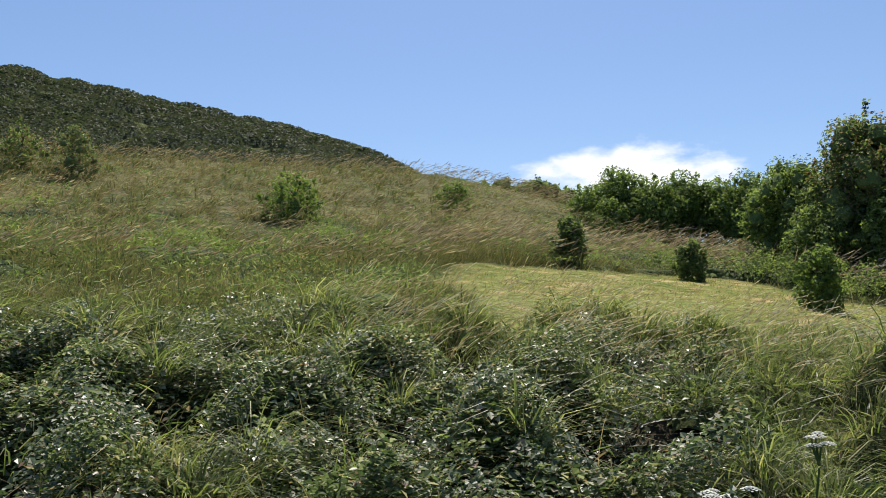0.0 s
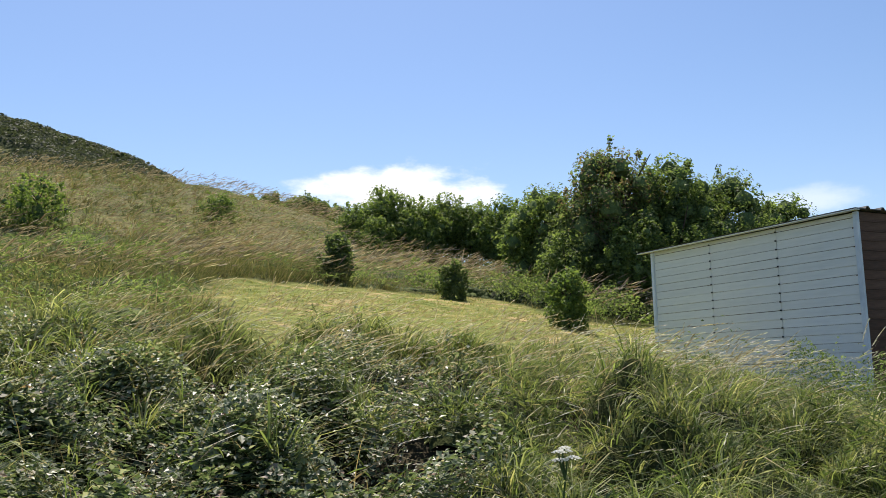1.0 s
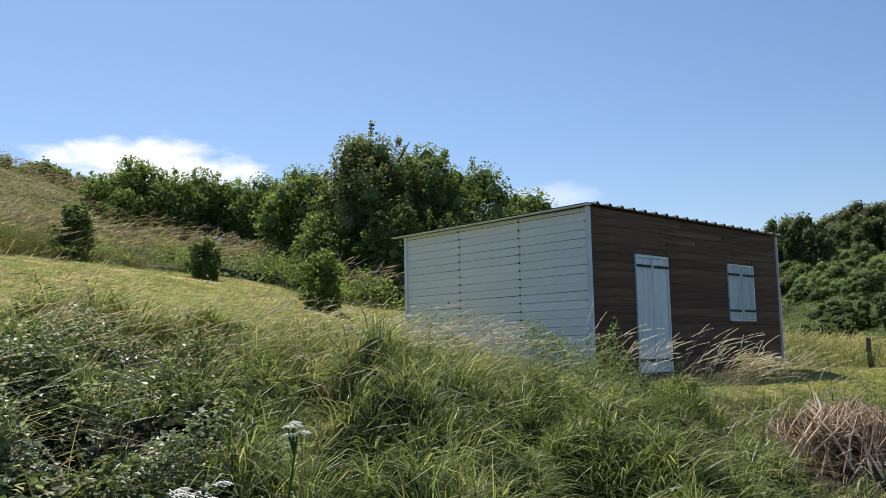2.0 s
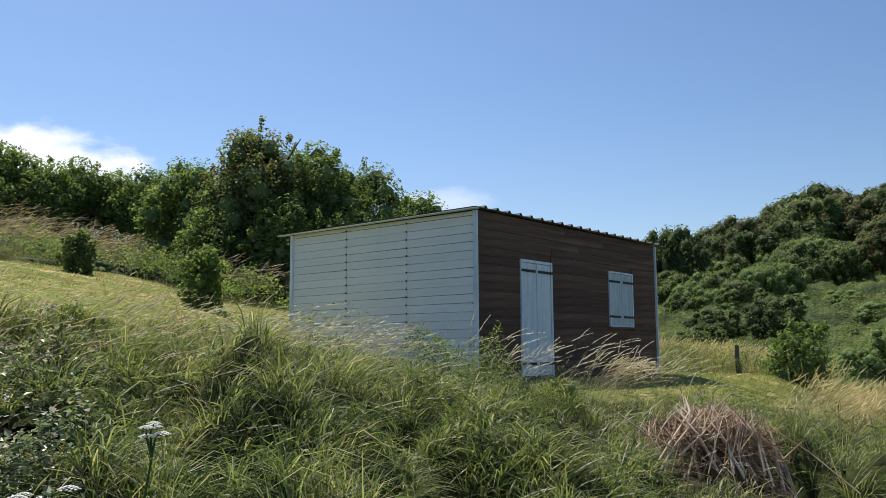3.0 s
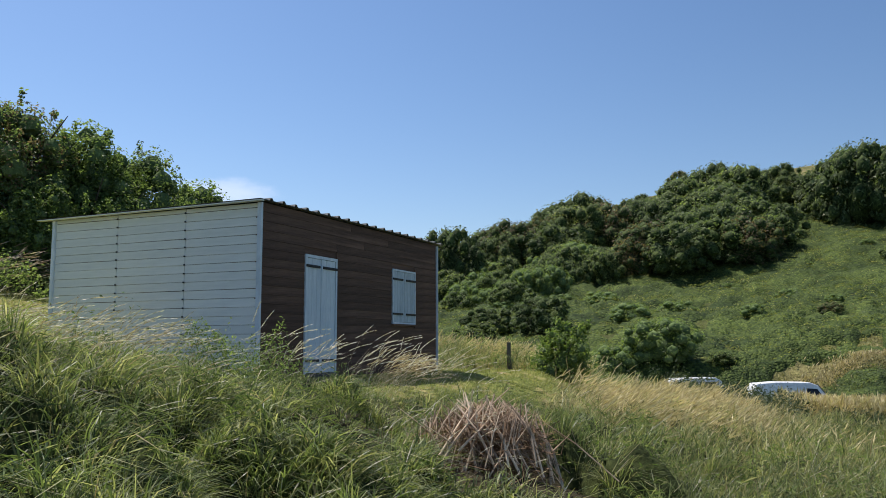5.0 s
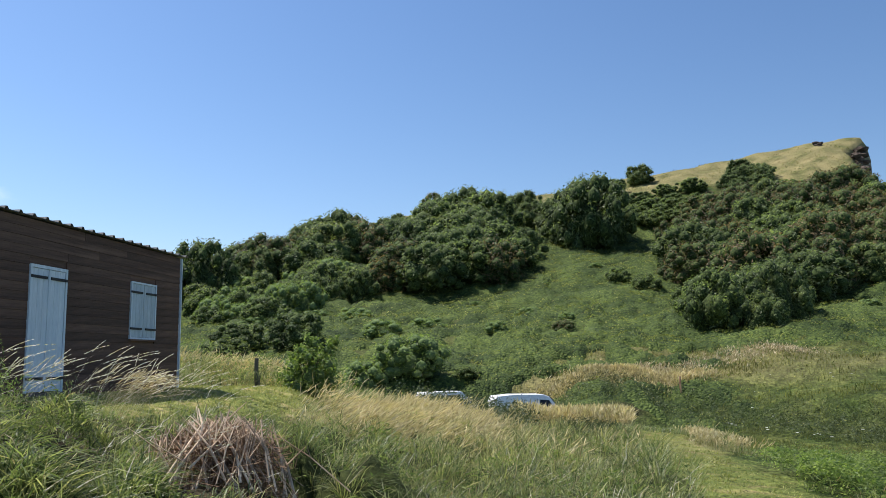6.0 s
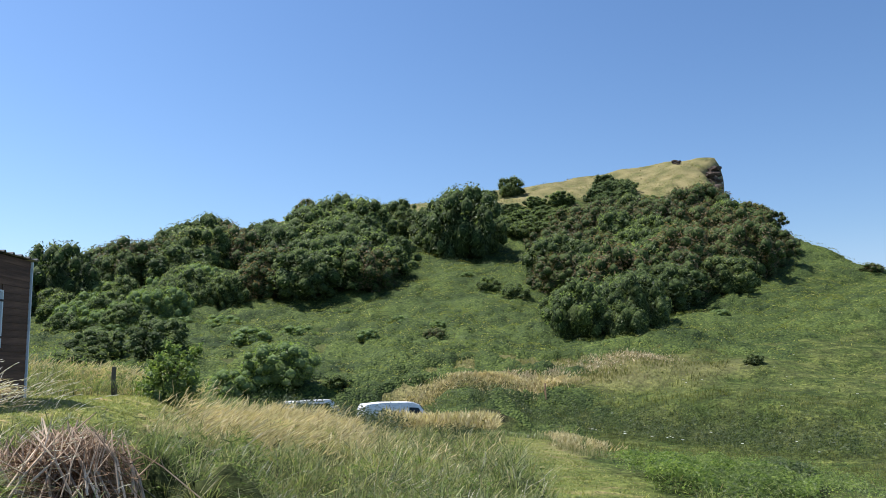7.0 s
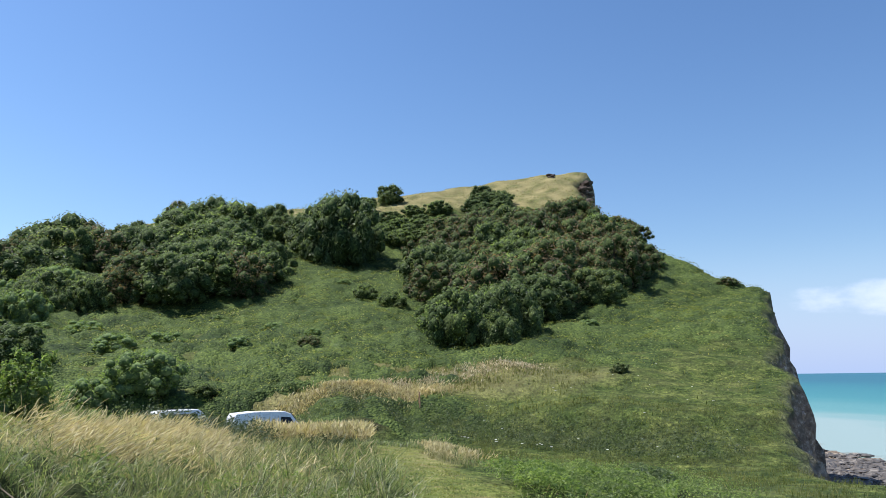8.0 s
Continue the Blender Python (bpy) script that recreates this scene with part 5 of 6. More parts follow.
herbs("nettle", 110000, 72, 91, 20, 52, lambda x, y: np.clip(1.5 * (blob(x, y, 27, -4.2, 8, 1.5, -8) + blob(x, y, 25, -5.6, 7, 1.1, -4)), 0, 1), 0.05, 1.15, 0.08, NETTLE, "bank of dark green nettles in front of the parked vehicles", "nettles")
herbs("path_tussock", 26000, 86, 99, 20, 44, lambda x, y: np.clip(1.4 * (blob(x, y, 15.5, -9.1, 3.6, 0.9, -6) + blob(x, y, 22.5, -8.6, 6.5, 1.5, -4)), 0, 1), 0.0, 0.7, 0.24, NETTLE, "dark tussocks of coarse grass beside the mown path", "grass", 1.0, 0.9, 0.10)
heap_sheet("bracken_mat", 62, 125, 0.2, 56, 205, 1.008, 1.7, 1.15, SCRUB_BODY, "dark body of bracken and brambles under the leaves", "bracken", 3,
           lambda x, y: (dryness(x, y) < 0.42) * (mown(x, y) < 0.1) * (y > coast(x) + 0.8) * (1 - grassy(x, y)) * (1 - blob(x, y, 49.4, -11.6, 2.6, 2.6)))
mounds("bracken", 300000, 62, 125, 56, 205, 1.7, 1.15, 0.15, (BRACKEN, BRACKEN, TREE_FAR, HEATH), "low bracken and brambles covering the headland slope", "bracken",
       lambda x, y: np.clip(0.75 + 0.7 * wave(x, y, 7.0, 1.0), 0, 1) * (dryness(x, y) < 0.45) * (1 - 0.75 * grassy(x, y)) * (1 - blob(x, y, 49.4, -11.6, 2.4, 2.4)), 3, 0.28, 0.72, 0.8, 0.16)
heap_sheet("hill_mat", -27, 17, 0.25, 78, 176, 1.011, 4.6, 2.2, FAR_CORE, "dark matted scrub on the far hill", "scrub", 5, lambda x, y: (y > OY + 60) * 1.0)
mounds("hill_scrub", 110000, -26, 16, 80, 172, 4.6, 2.3, 0.42, (HILL_LEAF, HILL_LEAF, HILL_LEAF), "dense dark scrub covering the far hill", "scrub", None, 5)


def seed_stems(name, x, y, h, lean, head, width, mat, label, per_head=7, loose=0.15):
    """Flowering grasses: a thin bowed stalk with a feathery head along its last third."""
    n = len(x)
    p = np.stack([x, y, land(x, y)], 1)
    ln = WIND[None] * lean[:, None] + rng.normal(0, loose, (n, 2))
    v, f, per = blades(p, h, np.full(n, width * 0.28), ln, 3)
    vs, fs, m, o = [v], [f], [np.zeros(len(f), int)], len(v)
    for i in range(per_head):
        t = 0.74 + 0.26 * (i + rng.random(n)) / per_head
        drop = 1 - 0.35 * t * t * np.clip(np.hypot(ln[:, 0], ln[:, 1]), 0, 1.2)
        c = p + np.stack([ln[:, 0] * h * t ** 1.7, ln[:, 1] * h * t ** 1.7, h * t * drop], 1)
        along = np.stack([ln[:, 0] * 1.7, ln[:, 1] * 1.7, np.full(n, 0.5)], 1)
        along /= np.linalg.norm(along, axis=1, keepdims=True)
        side = np.cross(along, rng.normal(size=(n, 3)))
        side /= np.linalg.norm(side, axis=1, keepdims=True)
        s = (head / per_head * 2.9 * rng.uniform(0.7, 1.3, n))[:, None]
        q = np.stack([c - along * s * 0.5, c + side * width * 0.8, c + along * s * 0.6 + side * width * 0.5, c - side * width * 0.8], 1).reshape(-1, 3)
        vs.append(q)
        fs.append(((np.arange(n) * 4)[:, None, None] + np.array([(0, 1, 2), (0, 2, 3)])[None]).reshape(-1, 3) + o)
        m.append(np.ones(2 * n, int))
        o += len(q)
    ob = new(name, mesh_from(name, np.concatenate(vs), np.concatenate(fs), [mat, mat], face_mat=np.concatenate(m)))
    return tagged(ob, label, "grass", kind="stuff")


def around(n, *spots):
    """Places strewn round spots (x, y, radius)."""
    s = np.array(spots)
    k = rng.choice(len(s), n, p=s[:, 2] / s[:, 2].sum())
    return s[k, 0] + s[k, 2] * rng.normal(0, 0.5, n), s[k, 1] + s[k, 2] * rng.normal(0, 0.5, n)


x, y = around(3800, (-2.5, -1.1, 0.4), (-2.0, -1.3, 0.45), (-1.5, -1.5, 0.35))
canopy("wall_weed", x, y, 0.0, 0.85, 0.042, LEAF, "tall leafy weeds in front of the white wall", "weeds", 0.8, 0.8, 0.4)
# pale plumes blown over in front of the hut
for n, spots, low, high, bend, tone in ((170, ((-3.7, -0.2, 0.7), (-3.0, -0.6, 0.6), (-4.6, 0.6, 0.8)), 0.5, 0.9, (0.9, 1.8), SEED),
                                  (110, ((-1.4, -1.5, 0.8), (-0.2, -1.9, 0.8), (1.2, -2.2, 0.7)), 0.75, 1.15, (0.6, 1.2), SEED),
                                  (150, ((0.35, -1.95, 0.32), (0.75, -1.95, 0.32)), 0.5, 0.85, (0.8, 1.4), TAN)):
    x, y = around(n, *spots)
    k = ~in_hut(x, y, 0.3)
    seed_stems("plume_grass", x[k], y[k], rng.uniform(low, high, k.sum()), rng.uniform(*bend, k.sum()), 0.24, 0.008, tone, "pale flowering grass blown over in front of the hut", 14)
x, y = scatter(1000, 2, 47, 7.2, 11.5, 1.0)
k = (wave(x, y, 1.1, 4.0) > -0.35) & ~in_hut(x, y, 0.3) & ((x < -3.5) | (rng.random(len(x)) < 0.12))
seed_stems("blown_grass", x[k], y[k], rng.uniform(0.5, 0.95, k.sum()), rng.uniform(0.4, 1.4, k.sum()), 0.20, 0.006, TAN, "tan flowering grass blown over at the field's edge", 9)
x, y = scatter(1500, -18, 100, 5, 13, 0.8)
k = (mown(x, y) < 0.3) & ~in_hut(x, y, 0.2) & (wave(x, y, 1.3, 6.0) > 0.0)
seed_stems("seed_grass", x[k], y[k], rng.uniform(0.45, 0.8, k.sum()), rng.uniform(0.4, 1.5, k.sum()), 0.14, 0.0045, SEED, "scattered flowering grass on the bank", 11)
x, y = scatter(15000, -20, 44, 15, 52, 0.8)
k = (mown(x, y) < 0.3) & (rng.random(len(x)) < 0.25 + dryness(x, y))
seed_stems("rosy_grass", x[k], y[k], rng.uniform(0.55, 1.0, k.sum()), rng.uniform(0.5, 1.7, k.sum()), 0.32, 0.015, ROSY, "rosy-brown flowering grass on the rough slope", 5)
x, y = scatter(1700, 6, 52, 18.5, 30, 0.8)
k = mown(x, y) < 0.3
seed_stems("weed_plume", x[k], y[k], rng.uniform(0.8, 1.35, k.sum()), rng.uniform(0.5, 1.6, k.sum()), 0.36, 0.016, ROSY, "tall rosy flowering grass between the mown field and the hedge", 5)
x, y = scatter(14000, 62, 104, 13, 60, 0.8)
k = (mown(x, y) < 0.3) & (rng.random(len(x)) < 1.3 * dryness(x, y) - 0.25)
seed_stems("straw_grass", x[k], y[k], rng.uniform(0.6, 1.05, k.sum()), rng.uniform(0.2, 1.0, k.sum()), 0.34, 0.010, STRAW, "tall straw-coloured grass along the valley", 6)
x, y = scatter(6500, 86.3, 95.0, 39, 50, 1.0)
near_x, near_y = around(1500, (29.6, -11.0, 0.8), (31.0, -9.8, 0.9), (32.6, -8.6, 1.0), (34.5, -7.4, 1.1), (36.5, -6.6, 1.1))
x, y = np.concatenate([x, near_x]), np.concatenate([y, near_y])
k = (mown(x, y) < 0.3) & (np.abs(wave(x, y, 5.0, 2.0)) < 0.9) & (y > OY - 3.4)
seed_stems("straw_strip", x[k], y[k], rng.uniform(0.7, 1.3, k.sum()), rng.uniform(0.0, 0.6, k.sum()), 0.45, 0.028, STRAW, "strip of tall pale straw beside the path", 4)
x, y = around(2600, (57.5, -7, 2.0), (58.5, -10, 2.0), (59, -13, 2.0), (58.7, -16.0, 1.7), (59, -18.5, 1.4))
seed_stems("straw_terrace", x, y, rng.uniform(0.3, 0.6, len(x)), rng.uniform(0.0, 0.6, len(x)), 0.3, 0.05, STRAW, "band of pale dry grass along a terrace of the slope", 3)
x, y = around(1900, (62.5, -11, 2.6), (63.0, -15, 2.8), (63.8, -19, 2.8), (65, -23, 3.0), (66.5, -27, 2.8))
seed_stems("bleached_grass", x, y, rng.uniform(0.25, 0.5, len(x)), rng.uniform(0.0, 0.8, len(x)), 0.25, 0.045, TAN, "thin bleached grass above the terrace", 3)
x, y = around(1100, (20, -13.7, 0.9), (23, -13.8, 0.9), (26, -14.0, 0.9), (29, -14.2, 0.9), (32, -14.4, 0.9), (35, -14.7, 1.0))
k = mown(x, y) < 0.3
seed_stems("straw_verge", x[k], y[k], rng.uniform(0.35, 0.6, k.sum()), rng.uniform(0.0, 0.8, k.sum()), 0.25, 0.018, STRAW, "pale dry grass along the verge of the path", 4)
x, y = around(4300, (5.2, -4.8, 1.2), (7.4, -5.0, 1.4), (6.4, -4.0, 1.2), (8.6, -4.3, 1.5), (10.0, -4.6, 1.6), (12.2, -4.8, 1.6), (14.0, -4.7, 1.4))
k = mown(x, y) < 0.3
seed_stems("blown_straw", x[k], y[k], rng.uniform(0.55, 0.95, k.sum()), rng.uniform(0.5, 1.3, k.sum()), 0.30, 0.010, STRAW, "dense straw-coloured grass blown over beside the path", 5)
x, y = around(1000, (15.6, 4.0, 1.6), (15.8, 2.6, 1.5), (15.8, 1.2, 1.5), (15.6, 0.0, 1.3))
seed_stems("fence_grass", x, y, rng.uniform(0.75, 1.2, len(x)), rng.uniform(0.2, 0.9, len(x)), 0.3, 0.012, STRAW, "tall straw-topped grass along the old fence line", 6)


# ---- things ----
def post(x, y):
    t = thing("fence_post", x, y, height(x, y), "weathered grey wooden fence post in long grass", "post", turn=20)
    bm = tube(bmesh.new(), [(0, 0, -0.3), (0.01, 0, 0.3), (-0.02, 0.01, 0.62), (-0.05, 0.01, 0.98)], [0.075, 0.07, 0.066, 0.058], 8)
    part("post", bm, POST, t)
    part("stake", tube(bmesh.new(), [(0.10, -0.05, -0.3), (0.11, -0.05, 0.2), (0.13, -0.06, 0.45)], [0.05, 0.05, 0.04], 7), POST, t)


post(14.0, 1.1)


def stick_pile(x, y):
    """A heap of cut dead brushwood: long pale canes over a mat of finer brown twigs."""
    z = height(x, y)
    t = thing("brushwood_pile", x, y, z + 0.06, "heap of dry cut brushwood, pale canes over brown twigs", "brushwood pile", turn=-68)
    g = np.random.default_rng(5)
    for i in range(230):
        px = min(0.4, g.normal(-0.18, 0.32))
        top = Vector((px, g.normal(-0.08, 0.16), 0.93 - 0.34 * (px + 0.1) ** 2 + g.normal(0, 0.06)))
        length = g.uniform(0.35, 1.1)
        fan = -0.6 * px + 0.36 * g.normal()
        foot = top + Vector((fan * length, -length * g.uniform(0.2, 0.5), -length * g.uniform(0.6, 0.92)))
        mid = (top + foot) / 2 + Vector((0.05 * g.normal(), -0.06 * g.random(), 0.05 * g.random()))
        r = 0.003 + 0.0115 * g.random() ** 1.9
        bm = tube(bmesh.new(), [foot, mid, top], [r * 1.2, r, r * 0.5], 5)
        if r > 0.006:
            side = Vector((g.normal(0, 0.14), -0.05, g.uniform(0.12, 0.26)))
            tube(bm, [mid, mid + side], [r * 0.7, r * 0.25], 4)
        part("stick", bm, TWIG if r > 0.0055 or g.random() < 0.35 else TWIG_DARK, t)
    n = 2600
    c = np.stack([g.uniform(-0.86, 0.46, n), g.normal(-0.05, 0.27, n), np.zeros(n)], 1)
    c[:, 2] = 0.86 - 0.30 * c[:, 0] ** 2 - 0.2 * np.clip(c[:, 0], 0, 1) - 0.9 * c[:, 1] ** 2 - 0.62 * g.random(n)
    d = g.normal(size=(n, 3)) * (1, 0.6, 0.35)
    d /= np.linalg.norm(d, axis=1, keepdims=True)
    s = np.cross(d, g.normal(size=(n, 3)))
    s *= 0.0045 / np.linalg.norm(s, axis=1, keepdims=True)
    half = d * g.uniform(0.08, 0.24, n)[:, None]
    v = np.stack([c - half - s, c - half + s, c + half + s * 0.4, c + half - s * 0.4], 1).reshape(-1, 3)
    q = np.arange(4 * n).reshape(-1, 4)
    o = new("twig", mesh_from("twig", v, q, [TWIG_DARK]))
    o.parent = t
    tagged(o, "tangle of fine brown twigs", kind="stuff")


TWIG_DARK = surface("brown twig", (0.12, 0.070, 0.040), (0.34, 0.22, 0.125), 2.5, 0.9, 0.15, 0.4, 0.006)
stick_pile(-2.1, -4.7)


def umbel_plant(x, y, tall, heads, spread, seed, label):
    """A white umbellifer: ribbed stem, forked top, flat heads of small white florets."""
    g = np.random.default_rng(seed)
    t = thing("hogweed", x, y, height(x, y), label, "wild flower", "white umbellifers")
    part("stem", tube(bmesh.new(), [(0, 0, -0.05), (0.03, 0, tall * 0.5), (0.06, -0.03, tall * 0.85)], [0.008, 0.007, 0.005], 6), STEM, t)
    for i in range(heads):
        a = 2.4 * i + g.random()
        r = spread * (0.15 + 0.85 * math.sqrt(i / max(1, heads)))
        tip = Vector((0.06 + r * math.cos(a), -0.03 + r * math.sin(a), tall * g.uniform(0.94, 1.04)))
        part("stalk", tube(bmesh.new(), [(0.06, -0.03, tall * 0.86), tip * 0.6 + Vector((0.02, 0, tall * 0.38)), tip], [0.006, 0.005, 0.003], 5), STEM, t)
        bm = bmesh.new()
        size = g.uniform(0.03, 0.05)
        for j in range(30):
            q, w = math.sqrt((j + 0.5) / 30) * size, 2.39996 * j
            m = Matrix.Translation(tip + Vector((q * math.cos(w), q * math.sin(w), 0.012 - 1.2 * q * q / size * 0.3))) @ Matrix.Diagonal((1, 1, 0.45, 1))
            bmesh.ops.create_icosphere(bm, subdivisions=1, radius=size * 0.16, matrix=m)
        part("flower_head", bm, PETAL, t, "flat white flower head")


umbel_plant(-8.55, -4.56, 0.08 - height(-8.55, -4.56), 5, 0.06, 1, "white flowering hogweed standing out of the brambles")
umbel_plant(-9.15, -4.75, 0.45, 6, 0.14, 2, "white flowering hogweed low among the brambles")
umbel_plant(-8.9, -5.0, 0.42, 6, 0.16, 3, "white flowering hogweed low among the brambles")
umbel_plant(-9.45, -5.05, 0.42, 5, 0.15, 4, "white flowering hogweed low among the brambles")


# broad leaves round the hogweeds
x, y = around(900, (-8.55, -4.5, 0.3), (-9.0, -4.85, 0.45), (-9.3, -5.0, 0.4))
canopy("hogweed_leaf", x, y, 0.05, 0.45, 0.034, BRAMBLE, "broad green hogweed leaves among the brambles", "wild flower")


def marker(x, y):
    """A small rusty trestle of three bars standing in the dry grass."""
    t = thing("trestle", x, y, height(x, y), "small rusty trestle standing in the dry grass", "trestle")
    for a, b in (((-0.45, 0, -0.1), (0.05, 0, 1.5)), ((0.55, 0, -0.1), (0.05, 0, 1.5)), ((-0.28, 0, 0.45), (0.38, 0, 0.45))):
        part("bar", tube(bmesh.new(), [a, b], [0.06, 0.06], 6), TWIG_DARK, t)


marker(56.6, -16.7)


def wheel(parent, x, y, side):
    bm = bmesh.new()
    bmesh.ops.create_cone(bm, cap_ends=True, segments=24, radius1=0.34, radius2=0.34, depth=0.22, matrix=Matrix.Translation((x, y, 0.34)) @ Matrix.Rotation(math.pi / 2, 4, "X"))
    bmesh.ops.bevel(bm, geom=[e for e in bm.edges if len(e.link_faces) == 2 and e.calc_face_angle() > 1], offset=0.04, segments=2, affect="EDGES")
    w = part("wheel", bm, RUBBER, parent)
    bm = bmesh.new()
    bmesh.ops.create_cone(bm, cap_ends=True, segments=20, radius1=0.21, radius2=0.18, depth=0.04, matrix=Matrix.Translation((x, y + side * 0.115, 0.34)) @ Matrix.Rotation(side * math.pi / 2, 4, "X"))
    part("rim", bm, ROOFING, w)


def profile_body(outline, half, tuck):
    """A vehicle body: a side outline (x, z, tuck at roof) drawn across its width, edges rounded."""
    bm = bmesh.new()
    left = [bm.verts.new((x, -half + (tuck if z > 1.1 else 0.0) * (z - 1.1), z)) for x, z in outline]
    right = [bm.verts.new((x, half - (tuck if z > 1.1 else 0.0) * (z - 1.1), z)) for x, z in outline]
    n = len(outline)
    for i in range(n):
        bm.faces.new((left[i], left[(i + 1) % n], right[(i + 1) % n], right[i]))
    bm.faces.new(list(reversed(left)))
    bm.faces.new(right)
    bmesh.ops.recalc_face_normals(bm, faces=bm.faces)
    bmesh.ops.bevel(bm, geom=[e for e in bm.edges if e.calc_face_angle(0) > 0.3], offset=0.07, segments=3, affect="EDGES", profile=0.6)
    return bm


def van(x, y, turn):
    t = thing("van", x, y, height(x, y) + 0.22, "white panel van with dark cab windows parked behind tall grass", "van", turn=turn)
    part("body", profile_body([(-2.6, 0.35), (-2.62, 2.0), (-2.45, 2.3), (-1.2, 2.4), (0.9, 2.38), (1.35, 2.2), (1.95, 1.42), (2.55, 1.2), (2.65, 0.75), (2.6, 0.35)], 0.98, 0.16), VAN_WHITE, t)
    for s in (-1, 1):
        bm = bmesh.new()
        f = [bm.verts.new((px, s * (0.992 - 0.16 * (pz - 1.1)), pz)) for px, pz in ((0.55, 1.28), (1.75, 1.28), (1.28, 1.98), (0.62, 2.02))]
        bm.faces.new(f)
        bmesh.ops.solidify(bm, geom=bm.faces[:], thickness=0.02)
        part("side_window", bm, GLASS_DARK, t, "dark cab side window")
        part("mirror", boxed(1.62, 1.80, min(s * 1.0, s * 1.22), max(s * 1.0, s * 1.22), 1.22, 1.52, bevel=0.03), VAN_WHITE if s > 0 else RUBBER, t)
        part("door_seam", boxed(0.42, 0.44, s * 0.93 - 0.025, s * 0.93 + 0.025, 0.5, 2.1), RUBBER, t)
        wheel(t, -1.65, s * 0.86, s)
        wheel(t, 1.75, s * 0.86, s)
    bm = bmesh.new()
    f = [bm.verts.new(q) for q in ((1.36, -0.72, 2.19), (1.36, 0.72, 2.19), (1.97, 0.84, 1.43), (1.97, -0.84, 1.43))]
    bm.faces.new(f)
    bmesh.ops.translate(bm, verts=bm.verts[:], vec=(0.03, 0, 0.03))
    bmesh.ops.solidify(bm, geom=bm.faces[:], thickness=0.02)
    part("windscreen", bm, GLASS_DARK, t, "dark windscreen")
    for s in (-1, 1):
        part("headlight", boxed(2.56, 2.68, s * 0.74 - 0.16, s * 0.74 + 0.16, 0.82, 1.05, bevel=0.04), PETAL, t)
    part("bumper", boxed(2.5, 2.72, -0.96, 0.96, 0.35, 0.62, bevel=0.05), RUBBER, t)


def car(x, y, turn):
    t = thing("camper", x, y, height(x, y) - 0.68, "white camper half hidden behind bushes and grass", "camper", turn=turn)
    part("body", profile_body([(-2.2, 0.35), (-2.25, 1.5), (-2.0, 2.1), (1.0, 2.15), (1.4, 1.9), (1.9, 1.3), (2.35, 1.1), (2.4, 0.35)], 0.95, 0.12), VAN_WHITE, t)
    for s in (-1, 1):
        for a, b in ((-1.9, -0.6), (-0.4, 0.9)):
            part("side_window", boxed(a, b, s * 0.91 - 0.03, s * 0.91 + 0.03, 1.35, 1.85, bevel=0.02), GLASS_DARK, t, "dark side window")
        wheel(t, -1.5, s * 0.84, s)
        wheel(t, 1.5, s * 0.84, s)


van(*at(87.3, 60), -68)
car(*at(81.8, 67), -52)


# white flowers dotted over the slope below the headland
def floret(x, y, size):
    t = thing("wild_carrot", x, y, height(x, y), "white wild flower head standing in the grass", "wild flower", "white flowers on the slope")
    part("stem", tube(bmesh.new(), [(0, 0, 0), (0.02, 0.01, 0.35), (0.04, 0, 0.72)], [0.012, 0.01, 0.008], 4), STEM, t)
    bm = bmesh.new()
    for j in range(9):
        q, w = math.sqrt(j / 9) * size, 2.4 * j
        bmesh.ops.create_icosphere(bm, subdivisions=1, radius=size * 0.36, matrix=Matrix.Translation((0.04 + q * math.cos(w), q * math.sin(w), 0.74)) @ Matrix.Diagonal((1, 1, 0.4, 1)))
    part("flower_head", bm, PETAL, t)
    return t


first = floret(42, -25, 0.10)
for i in range(34):
    b, d = rng.uniform(100, 119), rng.uniform(46, 84)
    x, y = at(b, d)
    if y > float(coast(x)) + 1.5:
        s = rng.uniform(0.4, 0.9)
        copy_thing(first, pose(x, y, height(x, y), 0, 0, 360 * rng.random()) @ Matrix.Diagonal((s, s, 1, 1)))

# rocks on the foreshore
def rock_field(name, n, b0, b1, d0, d1, sizes, mat, label):
    g = np.random.default_rng(12)
    bm = bmesh.new()
    bmesh.ops.create_icosphere(bm, subdivisions=1, radius=1.0)
    c = np.array([q.co[:] for q in bm.verts])
    f = np.array([[q.index for q in t.verts] for t in bm.faces])
    bm.free()
    b, d = np.radians(g.uniform(b0, b1, n)), g.uniform(d0, d1, n)
    x, y = OX + d * np.sin(b), OY + d * np.cos(b)
    off = coast(x) - y
    k = (off > 4.5) & (off < 52 + 8 * wave(x, y, 6.0))
    x, y, off = x[k], y[k], off[k]
    n = len(x)
    s = g.uniform(*sizes, n) * (0.5 + g.random(n) ** 3 * 1.4)
    v = c[None] * (1 + 0.28 * g.normal(size=(n, len(c), 1))) * s[:, None, None] * np.array((1.3, 1.1, 0.6))
    z = SEA + 1.6 - 0.03 * np.clip(off - 4, 0, 60) + 0.1
    v = v + np.stack([x, y, z], 1)[:, None]
    ff = f[None] + (np.arange(n) * len(c))[:, None, None]
    tagged(new(name, mesh_from(name, v.reshape(-1, 3), ff.reshape(-1, 3), [mat])), label, "rocks", kind="stuff")


WET_ROCK = surface("wet dark rock", (0.025, 0.024, 0.022), (0.14, 0.12, 0.10), 0.6, 0.55, 0.4, 0.5, 0.05)
rock_field("foreshore_rock", 4500, 119.5, 126, 90, 240, (0.22, 0.7), WET_ROCK, "dark weedy boulders on the foreshore below the cliff")


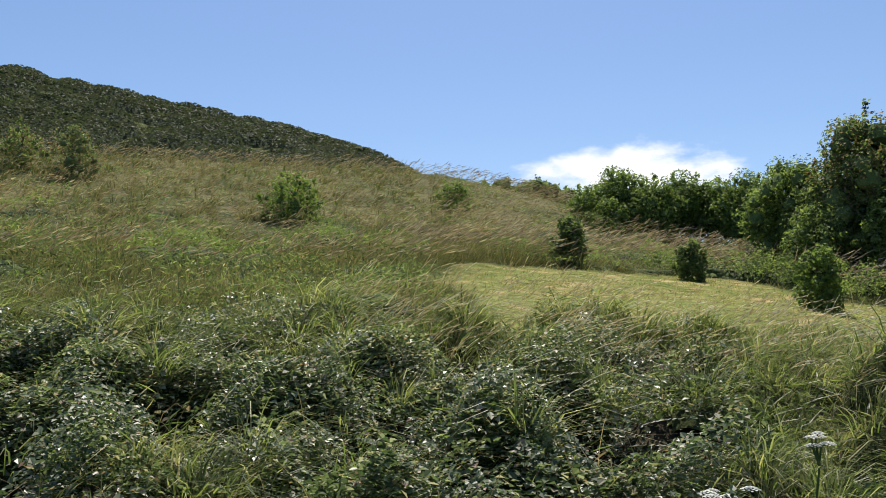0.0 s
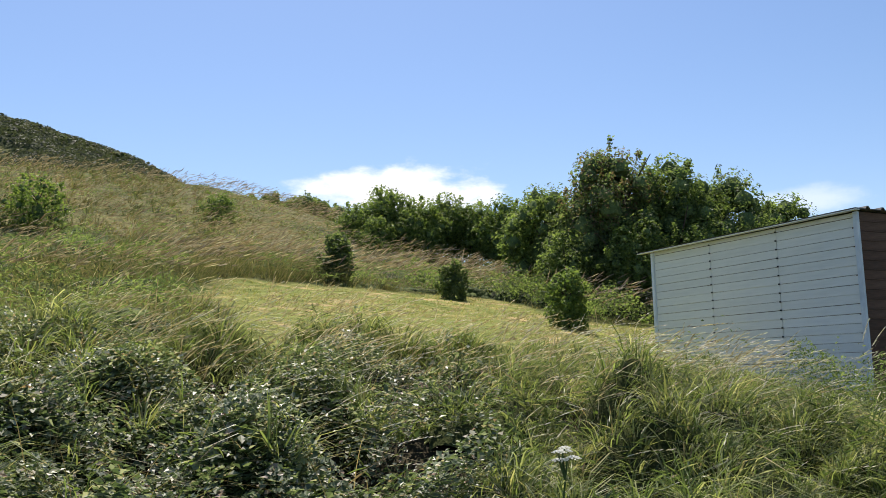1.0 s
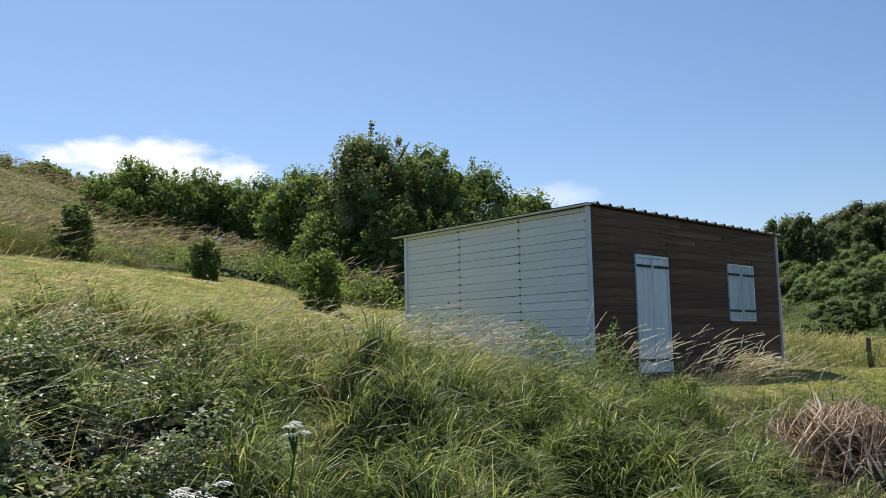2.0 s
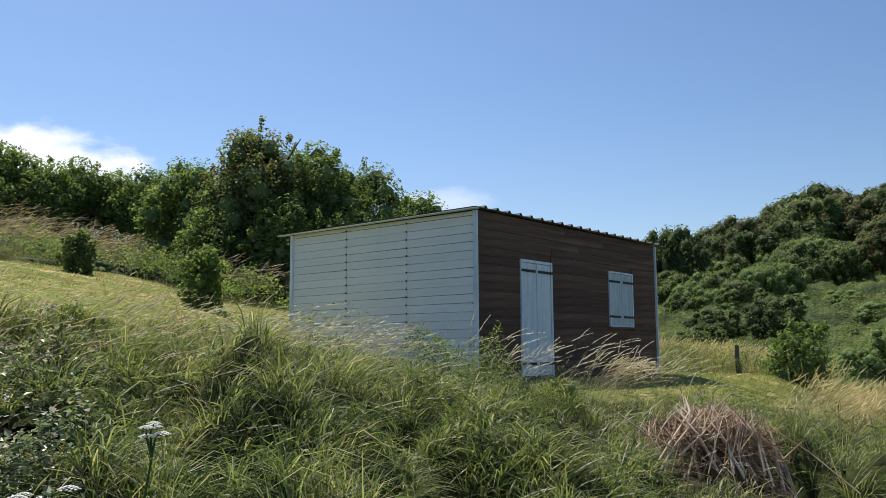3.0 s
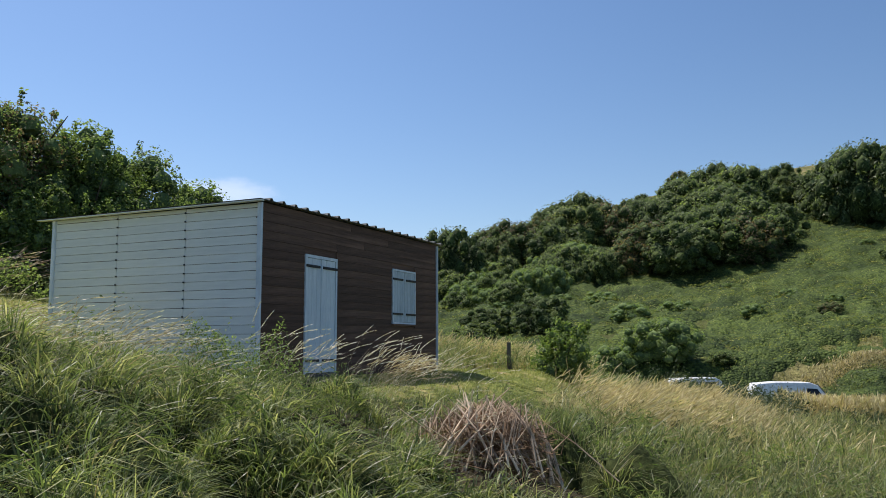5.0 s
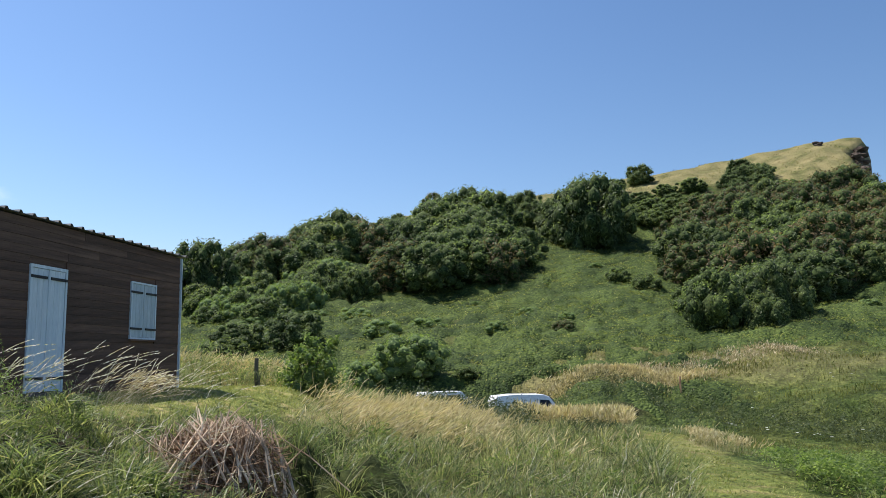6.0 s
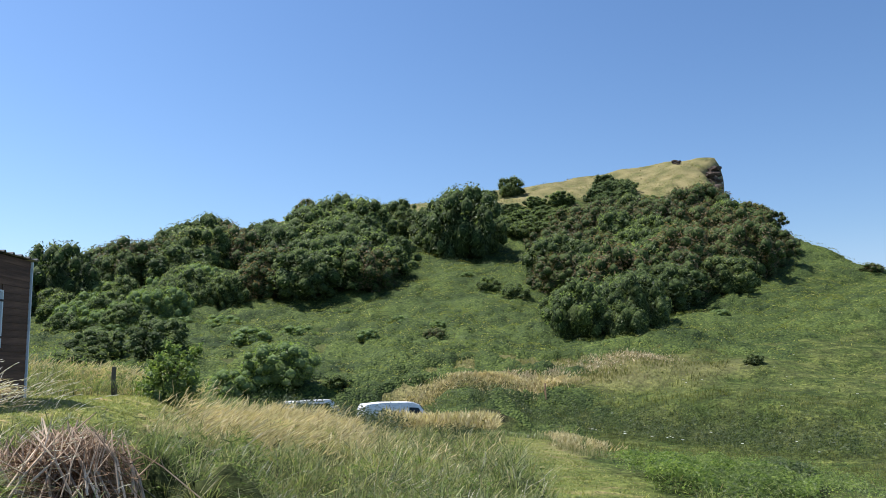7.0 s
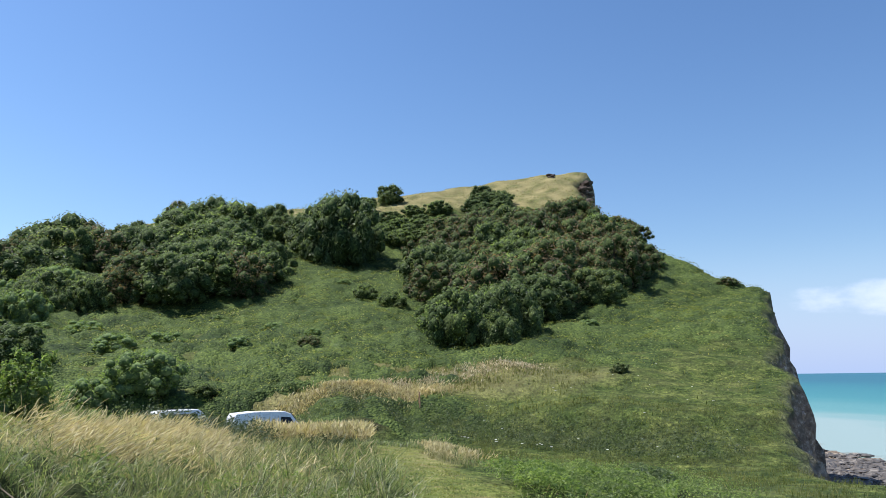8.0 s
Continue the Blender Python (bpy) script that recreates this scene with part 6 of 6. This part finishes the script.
def outcrop(x, y, z, size, seed, label, mat):
    """A broken block of chalk and flint at the cliff edge."""
    g = np.random.default_rng(seed)
    t = thing("rock_outcrop", x, y, z, label, "rock")
    for i in range(6):
        bm = bmesh.new()
        m = Matrix.Translation((g.normal(0, 0.5) * size, g.normal(0, 0.4) * size, (0.2 - 0.32 * i) * size)) @ Matrix.Diagonal((size * g.uniform(0.6, 1.1), size * g.uniform(0.6, 1.0), size * g.uniform(0.3, 0.5), 1))
        bmesh.ops.create_icosphere(bm, subdivisions=2, radius=1.0, matrix=m)
        for q in bm.verts:
            q.co += Vector((noise.noise(q.co * 1.3), noise.noise(q.co * 1.3 + Vector((5, 0, 0))), noise.noise(q.co * 1.7))) * 0.35 * size
        part("rock", bm, mat, t)


DARK_ROCK = surface("dark flint rock", (0.035, 0.027, 0.020), (0.13, 0.10, 0.08), 0.5, 0.95, 0.1, 0.8, 0.2)
CLIFF_ROCK = surface("weathered chalk rock", (0.07, 0.055, 0.042), (0.42, 0.37, 0.31), 0.5, 0.95, 0.1, 0.8, 0.2)
for u, off, s, k in ((203, 9.0, 1.0, 1), (202, 8.2, 0.8, 2), (186, -0.6, 1.3, 3), (193, -0.6, 1.7, 4), (200, -0.7, 1.8, 5)):
    x = OX + u
    y = float(coast(x)) + off
    outcrop(x, y, height(x, max(y, float(coast(x)) + 1)) + (0.3 if off > 1 else -1.0), s, k, "dark broken rock at the edge of the headland", DARK_ROCK)
for i in range(16):
    x = OX + 52 + 4.8 * i + 1.5 * math.sin(5 * i)
    y = float(coast(x)) + 0.1 - 0.3 * math.sin(3 * i)
    top = height(x, y + 1.5)
    outcrop(x, y, top - (top - SEA) * (0.08 + 0.34 * ((i * 0.37) % 1.0)), 1.1 + 0.45 * math.sin(2.1 * i), 30 + i, "broken brown chalk rock jutting from the sea cliff", CLIFF_ROCK)


# ---- boards of the hut ----
def board_mesh(name, length, tall, mat, thick, lap, gap=0.002):
    """A horizontal board along x from 0, its lower edge standing proud (towards -y)."""
    bm = bmesh.new()
    sec = [(0.0, 0.0), (-thick - lap, 0.0), (-thick - lap, 0.006), (-thick, tall - gap), (0.0, tall - gap)]
    ends = [[bm.verts.new((x, y, z)) for y, z in sec] for x in (0.0, length)]
    n = len(sec)
    for i in range(n):
        bm.faces.new((ends[0][i], ends[0][(i + 1) % n], ends[1][(i + 1) % n], ends[1][i]))
    bm.faces.new(list(reversed(ends[0])))
    bm.faces.new(ends[1])
    bmesh.ops.recalc_face_normals(bm, faces=bm.faces)
    me = bpy.data.meshes.new(name)
    bm.to_mesh(me)
    bm.free()
    me.materials.append(mat)
    return me


def lay(me, parent, m):
    ob = new("board", me)
    ob.parent = parent
    ob.matrix_basis = m
    return ob


COURSE = 0.14
cuts = [0.05, 1.50, 2.97, HY - 0.05]
for a, b in zip(cuts, cuts[1:]):
    me = board_mesh("board", b - a - 0.006, COURSE, WHITE_BOARD, 0.011, 0.007, 0.005)
    top = board_mesh("board", b - a - 0.012, 0.068, WHITE_BOARD, 0.012, 0.008)
    for k in range(-5, 16):
        z = 2.33 - 0.14 * 14 + COURSE * (k + 0) - 0.0
        if z < -0.5:
            continue
        lay(me, SIDE_WALL, pose(0.03, b - 0.003, z, 0, rng.normal(0, 0.12), -90) @ pose(0, 0, 0, rng.normal(0, 0.6), 0, 0))
    for z in (2.33 + 2 * COURSE,):
        lay(top, SIDE_WALL, pose(0.03, b - 0.006, z + 0.004, 0, 0, -90))

# dark clips where the white boards meet
NAIL = bpy.data.meshes.new("nail")
bm = boxed(-0.024, 0.0, -0.011, 0.011, 0.0, 0.024, bevel=0.003)
bm.to_mesh(NAIL)
bm.free()
NAIL.materials.append(IRON)
for y in cuts[1:3]:
    for k in range(-3, 17):
        ob = new("nail", NAIL)
        ob.parent = SIDE_WALL
        ob.matrix_basis = pose(0.012, y + rng.normal(0, 0.003), 2.33 - 0.14 * 14 + COURSE * k - 0.012 + rng.normal(0, 0.003))

# brown planks, cut round the door and the window
RUNS = {}
for k in range(-2, 19):
    z = -0.02 + 0.143 * k
    if z + 0.143 > TOP + 0.02:
        break
    spans = [(0.02, HX - 0.02)]
    for x0, x1, z0, z1 in (DOOR, WIN):
        if z + 0.13 > z0 and z < z1 - 0.01:
            spans = [(p, q) for a, b in spans for p, q in ((a, min(b, x0 - 0.003)), (max(a, x1 + 0.003), b)) if q - p > 0.06]
    for a, b in spans:
        joint = a + (b - a) * (0.35 + 0.3 * ((k * 7) % 5) / 4)
        for p, q in (((a, joint), (joint, b)) if b - a > 2.4 else ((a, b),)):
            key = round(q - p, 2)
            if key not in RUNS:
                RUNS[key] = board_mesh("board", key - 0.006, 0.143, BROWN_BOARD, 0.012, 0.006)
            lay(RUNS[key], FRONT_WALL, pose(p, 0.03, z, 0, rng.normal(0, 0.05), 0))
